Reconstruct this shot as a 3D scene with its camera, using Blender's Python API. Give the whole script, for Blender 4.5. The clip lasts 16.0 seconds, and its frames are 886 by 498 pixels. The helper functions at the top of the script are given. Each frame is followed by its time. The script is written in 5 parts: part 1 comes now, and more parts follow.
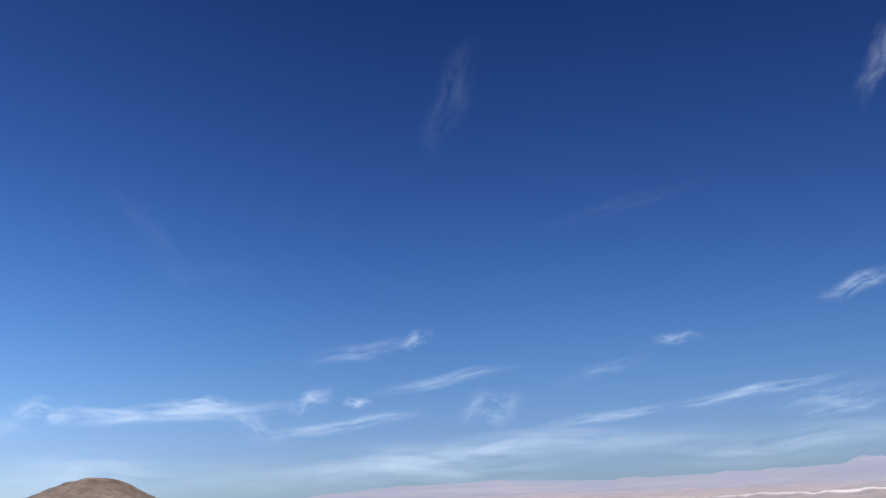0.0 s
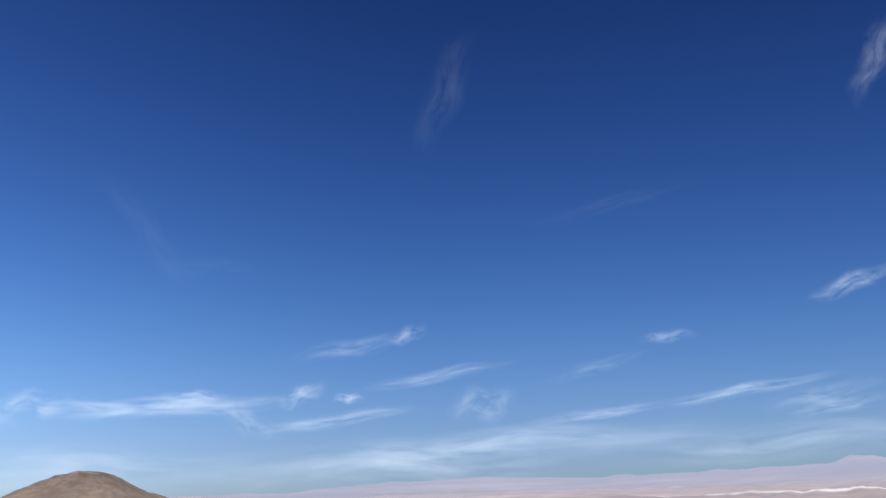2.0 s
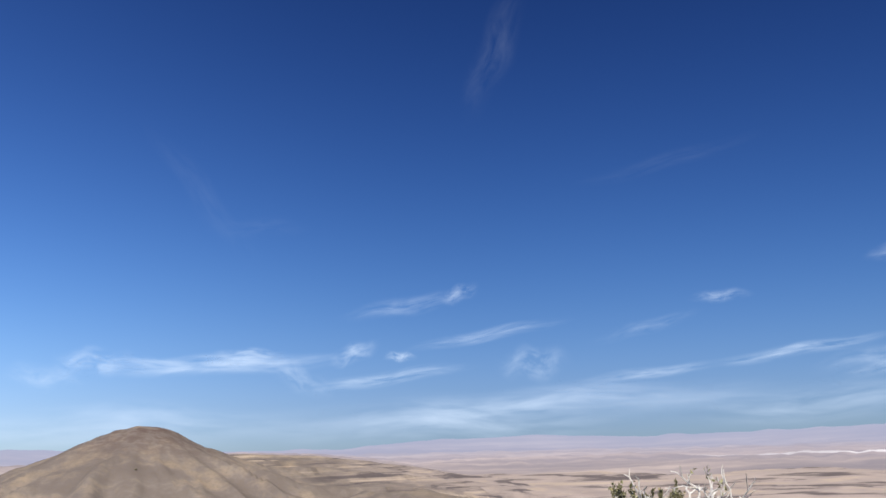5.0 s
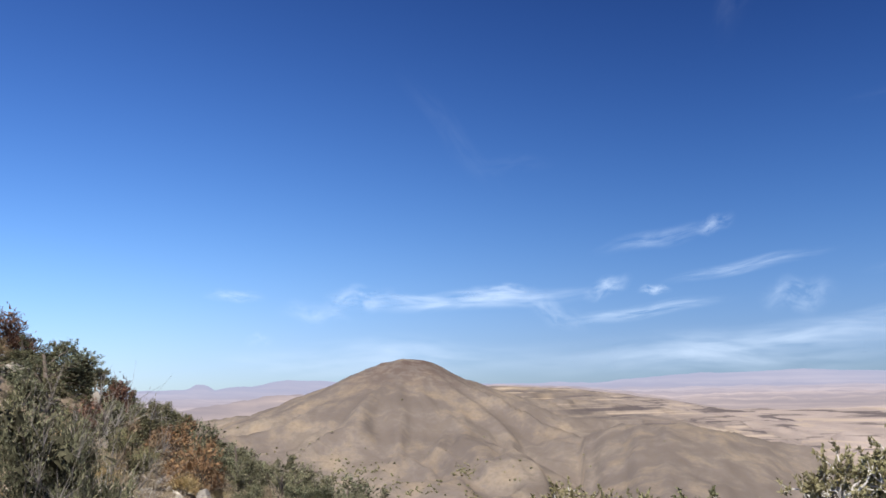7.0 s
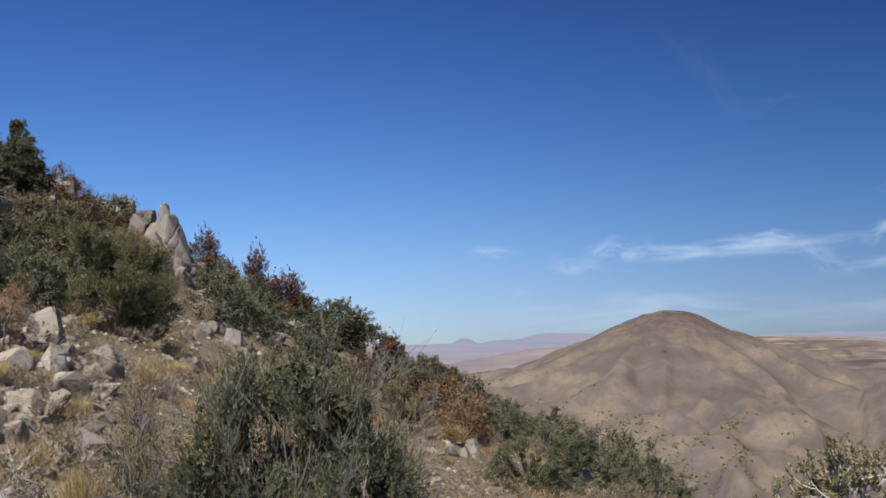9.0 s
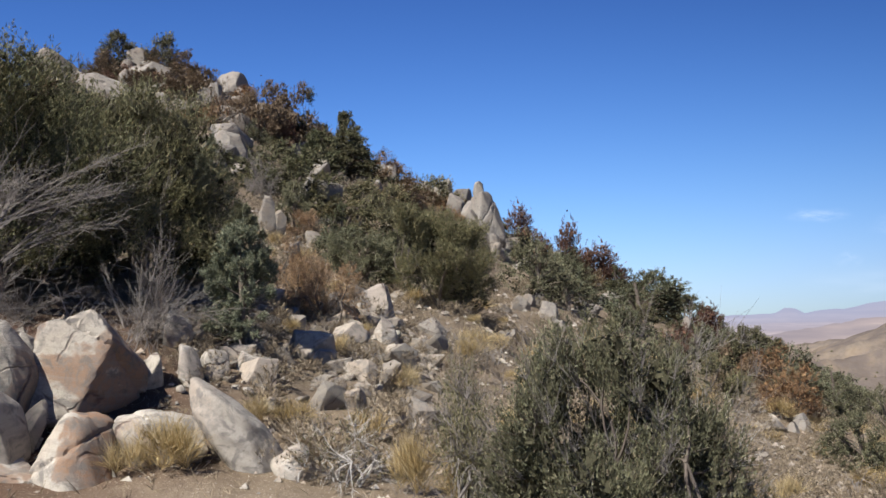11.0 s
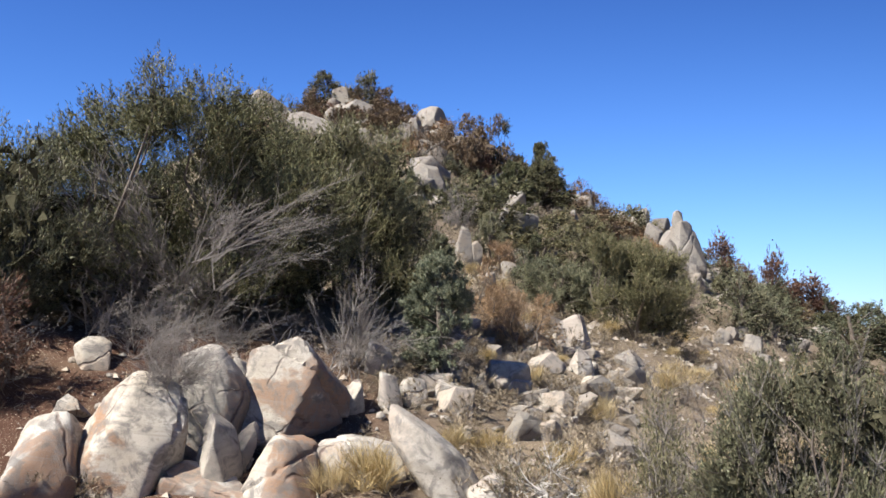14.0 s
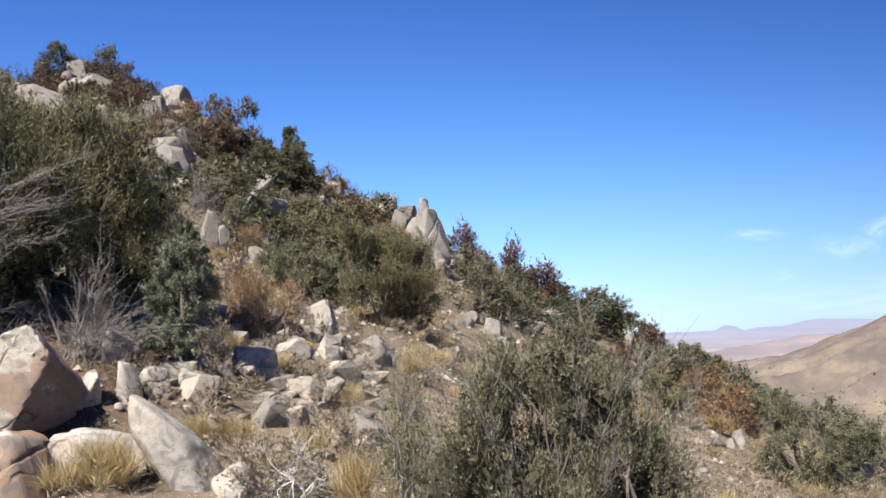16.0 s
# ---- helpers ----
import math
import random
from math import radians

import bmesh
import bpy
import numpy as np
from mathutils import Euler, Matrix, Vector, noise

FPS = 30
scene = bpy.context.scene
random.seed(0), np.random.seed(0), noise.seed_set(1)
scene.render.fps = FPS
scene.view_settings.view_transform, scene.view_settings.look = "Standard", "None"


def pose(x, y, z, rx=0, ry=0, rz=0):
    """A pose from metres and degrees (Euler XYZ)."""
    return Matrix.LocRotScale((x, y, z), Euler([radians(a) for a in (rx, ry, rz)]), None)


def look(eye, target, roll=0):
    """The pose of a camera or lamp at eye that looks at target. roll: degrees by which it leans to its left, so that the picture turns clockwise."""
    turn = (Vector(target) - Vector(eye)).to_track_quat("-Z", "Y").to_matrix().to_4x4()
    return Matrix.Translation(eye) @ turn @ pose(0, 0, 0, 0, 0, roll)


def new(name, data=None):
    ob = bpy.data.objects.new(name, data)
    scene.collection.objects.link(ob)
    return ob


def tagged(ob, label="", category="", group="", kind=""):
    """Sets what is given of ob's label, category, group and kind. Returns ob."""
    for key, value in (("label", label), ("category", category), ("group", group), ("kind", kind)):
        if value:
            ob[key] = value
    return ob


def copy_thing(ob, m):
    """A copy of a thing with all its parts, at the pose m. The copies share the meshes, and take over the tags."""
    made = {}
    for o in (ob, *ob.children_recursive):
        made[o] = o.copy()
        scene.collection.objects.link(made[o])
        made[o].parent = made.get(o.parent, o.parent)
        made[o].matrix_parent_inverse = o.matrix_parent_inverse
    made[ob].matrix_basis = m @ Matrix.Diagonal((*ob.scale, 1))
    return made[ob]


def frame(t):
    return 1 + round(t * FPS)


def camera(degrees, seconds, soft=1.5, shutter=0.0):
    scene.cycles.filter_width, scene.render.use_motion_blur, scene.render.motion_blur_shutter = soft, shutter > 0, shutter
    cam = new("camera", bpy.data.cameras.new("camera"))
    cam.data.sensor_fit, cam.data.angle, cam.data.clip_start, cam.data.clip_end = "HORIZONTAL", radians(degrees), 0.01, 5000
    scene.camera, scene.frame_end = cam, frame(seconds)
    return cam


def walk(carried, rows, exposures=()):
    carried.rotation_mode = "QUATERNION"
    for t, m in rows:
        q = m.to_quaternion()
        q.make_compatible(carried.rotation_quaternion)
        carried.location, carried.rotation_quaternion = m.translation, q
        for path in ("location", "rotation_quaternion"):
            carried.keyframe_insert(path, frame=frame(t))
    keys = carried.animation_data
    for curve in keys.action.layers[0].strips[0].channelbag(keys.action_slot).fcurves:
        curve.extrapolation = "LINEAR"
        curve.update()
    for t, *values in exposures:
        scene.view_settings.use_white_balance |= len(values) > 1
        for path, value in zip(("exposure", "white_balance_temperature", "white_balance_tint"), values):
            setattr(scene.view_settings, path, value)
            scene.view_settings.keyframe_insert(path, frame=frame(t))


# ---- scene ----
# ---- the camera and its walk ----
cam = camera(48.0, 16.0, soft=1.6)
PATH = [
    (0.0, pose(0, 0, 1.6, 103.801, 2.410, 0.008)),
    (0.5, pose(0, 0, 1.6, 104.098, 2.444, -0.294)),
    (1.0, pose(0, 0, 1.6, 103.697, 2.706, 0.594)),
    (1.5, pose(0, 0, 1.6, 103.225, 2.912, 1.224)),
    (2.0, pose(0, 0, 1.6, 103.566, 1.970, -0.528)),
    (2.5, pose(0, 0, 1.6, 103.537, 2.574, -1.243)),
    (3.0, pose(0, 0, 1.6, 103.148, 2.172, -1.433)),
    (3.2, pose(0, 0, 1.6, 103.077, 2.128, -1.500)),
    (5.3, pose(0, 0, 1.6, 100.815, 1.319, 4.147)),
    (5.5, pose(0, 0, 1.6, 100.499, 1.235, 5.619)),
    (6.0, pose(0, 0, 1.6, 100.018, 1.949, 10.044)),
    (6.5, pose(0, 0, 1.6, 98.821, 1.730, 13.587)),
    (7.0, pose(0, 0, 1.6, 97.866, 1.078, 16.806)),
    (7.5, pose(0, 0, 1.6, 96.054, 0.198, 19.287)),
    (8.0, pose(0, 0, 1.6, 95.236, -0.205, 22.304)),
    (8.5, pose(0, 0, 1.6, 95.314, 0.640, 26.489)),
    (9.0, pose(0, 0, 1.6, 95.521, 1.622, 31.616)),
    (9.5, pose(0, 0, 1.6, 95.302, 1.627, 38.123)),
    (10.0, pose(0, 0, 1.6, 95.876, 2.437, 44.299)),
    (10.2, pose(0, 0, 1.6, 95.269, 2.742, 45.204)),
    (12.3, pose(0, 0, 1.6, 96.519, 1.627, 61.514)),
    (12.5, pose(0, 0, 1.6, 96.893, 1.819, 63.254)),
    (13.0, pose(0, 0, 1.6, 96.697, 1.334, 63.422)),
    (13.5, pose(0, 0, 1.6, 96.796, 1.282, 61.508)),
    (14.0, pose(0, 0, 1.6, 96.572, 1.081, 60.713)),
    (14.5, pose(0, 0, 1.6, 96.358, 0.925, 57.732)),
    (15.0, pose(0, 0, 1.6, 96.121, 1.102, 53.634)),
    (15.5, pose(0, 0, 1.6, 95.596, 2.032, 50.540)),
    (16.0, pose(0, 0, 1.6, 95.339, 2.082, 46.335)),
]
walk(cam, PATH, exposures=((0.0, 0.88), (3.0, 0.88), (5.5, 0.94), (6.5, 1.04), (7.5, 0.98), (8.0, 0.73), (9.0, 0.60), (10.0, 0.67), (12.5, 1.31), (15.0, 1.38), (16.0, 1.34)))

# ---- world, sun, exposure ----
SUN_AZ, SUN_EL = 185.0, 50.0          # degrees to the left of the first view, degrees above the horizon
world = bpy.data.worlds.new("sky")
scene.world = world
world.use_nodes = True
wn, wl = world.node_tree.nodes, world.node_tree.links
wn.clear()
sky = wn.new("ShaderNodeTexSky")
sky.sky_type = "NISHITA"
sky.sun_disc = False
sky.sun_elevation = radians(SUN_EL)
sky.sun_rotation = radians(-SUN_AZ)
sky.altitude = 1500
sky.air_density, sky.dust_density, sky.ozone_density = 1.0, 0.6, 1.6
bg = wn.new("ShaderNodeBackground")
bg.inputs["Strength"].default_value = 0.10
deep = wn.new("ShaderNodeVectorMath")       # thin dry mountain air: a deeper, more saturated blue
deep.operation = "MULTIPLY"
capped = wn.new("ShaderNodeVectorMath")
capped.operation = "MINIMUM"
capped.inputs[1].default_value = (20.0, 20.0, 20.0)
tint = wn.new("ShaderNodeVectorMath")
tint.operation = "MULTIPLY"
tint.inputs[1].default_value = (0.150, 0.174, 0.214)
share = wn.new("ShaderNodeVectorMath")      # the brightest band near the horizon levels off
share.operation = "DIVIDE"
share.inputs[1].default_value = (5.6, 7.5, 12.6)
more = wn.new("ShaderNodeVectorMath")
more.operation = "ADD"
more.inputs[1].default_value = (1.0, 1.0, 1.0)
soften = wn.new("ShaderNodeVectorMath")
soften.operation = "DIVIDE"
wo = wn.new("ShaderNodeOutputWorld")
wl.new(sky.outputs[0], capped.inputs[0])
wl.new(capped.outputs[0], deep.inputs[0])
wl.new(capped.outputs[0], deep.inputs[1])
wl.new(deep.outputs[0], tint.inputs[0])
wl.new(tint.outputs[0], share.inputs[0])
wl.new(share.outputs[0], more.inputs[0])
wl.new(tint.outputs[0], soften.inputs[0])
wl.new(more.outputs[0], soften.inputs[1])
side = wn.new("ShaderNodeVectorMath")       # brighter dusty air towards the left, clear deep blue to the right
side.operation = "DOT_PRODUCT"
side.inputs[1].default_value = (-math.sin(radians(115)), math.cos(radians(115)), 0.0)
wl.new(wn.new("ShaderNodeTexCoord").outputs["Generated"], side.inputs[0])
haze = wn.new("ShaderNodeMapRange")
haze.interpolation_type = "SMOOTHSTEP"
haze.inputs[1].default_value, haze.inputs[2].default_value = -0.45, 0.62
wl.new(side.outputs["Value"], haze.inputs[0])
air = wn.new("ShaderNodeMix")
air.data_type = "RGBA"
air.inputs[6].default_value = (0.40, 0.445, 0.50, 1)
air.inputs[7].default_value = (1.13, 1.12, 1.09, 1)
wl.new(haze.outputs[0], air.inputs[0])
dusty = wn.new("ShaderNodeVectorMath")
dusty.operation = "MULTIPLY"
wl.new(soften.outputs[0], dusty.inputs[0])
wl.new(air.outputs[2], dusty.inputs[1])
wl.new(dusty.outputs[0], bg.inputs[0])
wl.new(bg.outputs[0], wo.inputs[0])
sun_data = bpy.data.lights.new("sun", "SUN")
sun_data.energy, sun_data.angle, sun_data.color = 4.3, radians(0.53), (1.0, 0.95, 0.87)
sun = new("sun", sun_data)
sa, se = radians(SUN_AZ), radians(SUN_EL)
to_sun = Vector((-math.sin(sa) * math.cos(se), math.cos(sa) * math.cos(se), math.sin(se)))
sun.matrix_world = look(to_sun * 50, (0, 0, 0))


# ---- materials ----
def graph(name, rough=0.9, spec=0.25):
    m = bpy.data.materials.new(name)
    m.use_nodes = True
    n, l = m.node_tree.nodes, m.node_tree.links
    b = n["Principled BSDF"]
    b.inputs["Roughness"].default_value = rough
    b.inputs["Specular IOR Level"].default_value = spec
    return m, n, l, b


def ramp(n, l, src, stops):
    r = n.new("ShaderNodeValToRGB")
    e = r.color_ramp.elements
    while len(e) < len(stops):
        e.new(0.5)
    for el, (p, c) in zip(e, stops):
        el.position = p
        el.color = (c, c, c, 1) if isinstance(c, (int, float)) else (*c, 1)
    l.new(src, r.inputs[0])
    return r.outputs[0]


def mixc(n, l, fac, a, b, kind="MIX"):
    m = n.new("ShaderNodeMix")
    m.data_type, m.blend_type = "RGBA", kind
    for sock, v in ((m.inputs[0], fac), (m.inputs[6], a), (m.inputs[7], b)):
        if isinstance(v, (int, float)):
            sock.default_value = v
        elif isinstance(v, tuple):
            sock.default_value = (*v, 1)
        else:
            l.new(v, sock)
    return m.outputs[2]


def tex(n, l, co, scale, detail=5.0, rough=0.55, dist=0.0):
    t = n.new("ShaderNodeTexNoise")
    t.inputs["Scale"].default_value = scale
    t.inputs["Detail"].default_value = detail
    t.inputs["Roughness"].default_value = rough
    t.inputs["Distortion"].default_value = dist
    l.new(co, t.inputs["Vector"])
    return t.outputs["Fac"]


def position(n):
    return n.new("ShaderNodeNewGeometry").outputs["Position"]


def objco(n, l, spread=0.0):
    c = n.new("ShaderNodeTexCoord").outputs["Object"]
    if not spread:
        return c
    o = n.new("ShaderNodeObjectInfo").outputs["Random"]
    s = n.new("ShaderNodeVectorMath")
    s.operation = "MULTIPLY_ADD"
    s.inputs[1].default_value = (spread, spread, spread)
    l.new(o, s.inputs[0])
    l.new(c, s.inputs[2])
    return s.outputs[0]


def bump(n, l, b, height, strength, distance):
    k = n.new("ShaderNodeBump")
    k.inputs["Strength"].default_value = strength
    k.inputs["Distance"].default_value = distance
    l.new(height, k.inputs["Height"])
    l.new(k.outputs[0], b.inputs["Normal"])


def near_mask(n, l, pos, centre, r0, r1):
    d = n.new("ShaderNodeVectorMath")
    d.operation = "DISTANCE"
    d.inputs[1].default_value = centre
    l.new(pos, d.inputs[0])
    m = n.new("ShaderNodeMapRange")
    m.inputs[1].default_value, m.inputs[2].default_value = r0, r1
    m.inputs[3].default_value, m.inputs[4].default_value = 1.0, 0.0
    l.new(d.outputs["Value"], m.inputs[0])
    return m.outputs[0]


def times(n, l, a, b):
    m = n.new("ShaderNodeMath")
    m.operation = "MULTIPLY"
    for s, v in zip(m.inputs, (a, b)):
        if isinstance(v, (int, float)):
            s.default_value = v
        else:
            l.new(v, s)
    return m.outputs[0]


def soil_material():
    m, n, l, b = graph("gritty_soil", 0.95, 0.15)
    p = position(n)
    broad = tex(n, l, p, 0.35, 4)
    fine = tex(n, l, p, 9.0, 6, 0.7)
    speck = tex(n, l, p, 42.0, 3, 0.6)
    c = ramp(n, l, broad, ((0.30, (0.150, 0.118, 0.084)), (0.5, (0.205, 0.160, 0.112)), (0.7, (0.270, 0.220, 0.160))))
    c = mixc(n, l, ramp(n, l, fine, ((0.35, 0.75), (0.62, 0.0))), c, (0.150, 0.115, 0.082))
    red = times(n, l, near_mask(n, l, p, (-12.8, 2.6, 1.0), 2.4, 4.8), ramp(n, l, tex(n, l, p, 1.3, 4), ((0.25, 0.55), (0.5, 1.0))))
    c = mixc(n, l, red, c, mixc(n, l, fine, (0.056, 0.029, 0.020), (0.112, 0.061, 0.040)))
    c = mixc(n, l, ramp(n, l, speck, ((0.60, 0.0), (0.68, 0.6))), c, (0.55, 0.48, 0.38))
    l.new(c, b.inputs["Base Color"])
    bump(n, l, b, mixc(n, l, 0.5, fine, speck), 0.8, 0.06)
    return m


def hill_material():
    m, n, l, b = graph("dry_grass_hills", 0.95, 0.1)
    p = position(n)
    broad = tex(n, l, p, 0.006, 5, 0.55, 0.6)
    mid = tex(n, l, p, 0.022, 6, 0.6, 0.3)
    fine = tex(n, l, p, 0.16, 5, 0.7)
    c = ramp(n, l, broad, ((0.36, (0.112, 0.093, 0.083)), (0.52, (0.140, 0.117, 0.103)), (0.66, (0.178, 0.147, 0.119))))
    c = mixc(n, l, ramp(n, l, mid, ((0.40, 0.55), (0.54, 0.0))), c, (0.100, 0.080, 0.068))
    c = mixc(n, l, ramp(n, l, mid, ((0.50, 0.0), (0.72, 0.55))), c, (0.250, 0.188, 0.124))
    c = mixc(n, l, ramp(n, l, fine, ((0.35, 0.45), (0.55, 0.0))), c, (0.115, 0.09, 0.066))
    top = near_mask(n, l, p, (HILL[0], HILL[1], HILL[2]), 50.0, 180.0)
    c = mixc(n, l, times(n, l, top, ramp(n, l, tex(n, l, p, 0.05, 5, 0.65), ((0.42, 0.05), (0.56, 0.9)))), c, (0.078, 0.054, 0.046))
    # the far plain's colour is paled to paint in its haze
    plain = near_mask(n, l, p, (900.0, 2500.0, -60.0), 900.0, 1350.0)
    c = mixc(n, l, times(n, l, plain, 0.8), c, mixc(n, l, broad, (0.20, 0.165, 0.15), (0.36, 0.295, 0.26)))
    back = near_mask(n, l, p, (170.0, 2600.0, -60.0), 820.0, 960.0)
    strata = n.new("ShaderNodeMapping")
    strata.inputs["Scale"].default_value = (0.0022, 0.0022, 0.085)
    l.new(p, strata.inputs[0])
    ledge = tex(n, l, strata.outputs[0], 1.6, 5, 0.6, 0.3)
    c = mixc(n, l, times(n, l, back, ramp(n, l, ledge, ((0.38, 0.85), (0.43, 0.65), (0.47, 0.0)))), c, (0.058, 0.048, 0.050))
    c = mixc(n, l, times(n, l, back, ramp(n, l, ledge, ((0.56, 0.0), (0.63, 0.5)))), c, (0.34, 0.27, 0.20))
    l.new(c, b.inputs["Base Color"])
    bump(n, l, b, mixc(n, l, 0.5, mid, fine), 0.6, 3.0)
    return m


# ---- terrain ----
# terrain begin
def lattice(ix, iy, seed):
    h = (ix * 374761393 + iy * 668265263 + seed * 1274126177) & 0xFFFFFFFF
    h = ((h ^ (h >> 13)) * 1103515245) & 0xFFFFFFFF
    return ((h ^ (h >> 16)) & 0xFFFF) / 32767.5 - 1.0


def vnoise(x, y, seed=0):
    fx, fy = np.floor(x), np.floor(y)
    ix, iy = fx.astype(np.int64), fy.astype(np.int64)
    u, v = x - fx, y - fy
    u, v = u * u * u * (u * (u * 6 - 15) + 10), v * v * v * (v * (v * 6 - 15) + 10)
    a, b = lattice(ix, iy, seed), lattice(ix + 1, iy, seed)
    c, d = lattice(ix, iy + 1, seed), lattice(ix + 1, iy + 1, seed)
    return (a * (1 - u) + b * u) * (1 - v) + (c * (1 - u) + d * u) * v


def fbm(x, y, octaves=4, seed=0):
    s, amp = 0.0, 0.5
    for k in range(octaves):
        s = s + amp * vnoise(x, y, seed + 17 * k)
        x, y, amp = x * 2.03 + 3.1, y * 2.03 + 7.7, amp * 0.5
    return s


# crest of the near slope: azimuth to the left of the first view, distance, height angle seen from the eye
CREST = np.array([(19, 34, -9.0), (22.4, 38, -7.8), (26, 42, -6.0), (29.3, 48, -4.4), (32.4, 54, -2.5), (36.2, 60, -0.4),
                  (40, 62, 1.7), (45.7, 62, 4.4), (49, 60, 6.7), (52.5, 66, 8.6), (57, 72, 10.9), (61, 80, 13.3), (65.5, 88, 14.8),
                  (69, 88, 14.0), (72, 88, 13.8), (80, 80, 9.5), (90, 75, 6.0), (115, 70, 6.0), (150, 70, 5.0)])
# height of the ground at 9, 11.5 and 14.5 m, by azimuth
FOOT = np.array([(-180, -0.3, -0.3, -0.3), (-60, -2.5, -3.6, -5.0), (-20, -2.6, -3.9, -5.6), (0, -2.2, -3.3, -5.0), (12, -1.8, -2.6, -3.6), (20, -1.3, -1.7, -2.4),
                 (30, -0.9, -1.0, -1.3), (40, -0.5, -0.45, -0.4), (50, -0.2, 0.0, 0.35), (58, 0.0, 0.2, 0.9), (65, 0.0, 0.35, 1.7),
                 (75, 0.0, 0.35, 2.05), (90, 0.0, 0.35, 2.1), (120, 0.0, 0.2, 1.5), (180, -0.3, -0.3, -0.3)])
HILL = (-577.0, 1705.0, 49.0)
SPUR = np.array([(-10, -8.0), (-6, -4.6), (-3.4, -3.75), (-0.4, -3.15), (1.8, -2.65), (3.6, -2.1), (6, -2.1), (9, -3.0)])


def near_height(x, y):
    r, a = np.hypot(x, y), np.degrees(np.arctan2(-x, y))
    ds = np.interp(a, CREST[:, 0], CREST[:, 1])
    zs = 1.6 + ds * np.tan(np.radians(np.interp(a, CREST[:, 0], CREST[:, 2])))
    z9, z11, z14 = (np.interp(a, FOOT[:, 0], FOOT[:, k]) for k in (1, 2, 3))
    t = np.clip((r - 14.5) / (ds - 14.5), 0, 1)
    z = z14 + (zs - z14) * (0.80 * t + 0.20 * t * t)
    z = np.where(r > ds, zs - 0.55 * (r - ds) - 0.0008 * (r - ds) ** 2, z)
    z = np.where(r < 14.5, z11 + (z14 - z11) * (r - 11.5) / 3.0, z)
    z = np.where(r < 11.5, z9 + (z11 - z9) * (r - 9.0) / 2.5, z)
    z = np.where(r < 9.0, z9 * np.clip((r - 3.5) / 5.5, 0, 1), z)
    # the open side falls away to the valley, the road side stays level
    fall = z14 - 0.60 * (r - 14.5)
    w = np.clip((19.0 - a) / 6.0, 0, 1) * np.clip((a + 150) / 30, 0, 1)
    z = np.where(r > 14.5, z * (1 - w) + fall * w, z)
    rough = np.clip((r - 10) / 12, 0, 1)
    return z + rough * (0.55 * fbm(x / 5.0, y / 5.0, 4, 3)) + 0.10 * fbm(x / 0.9, y / 0.9, 3, 9)


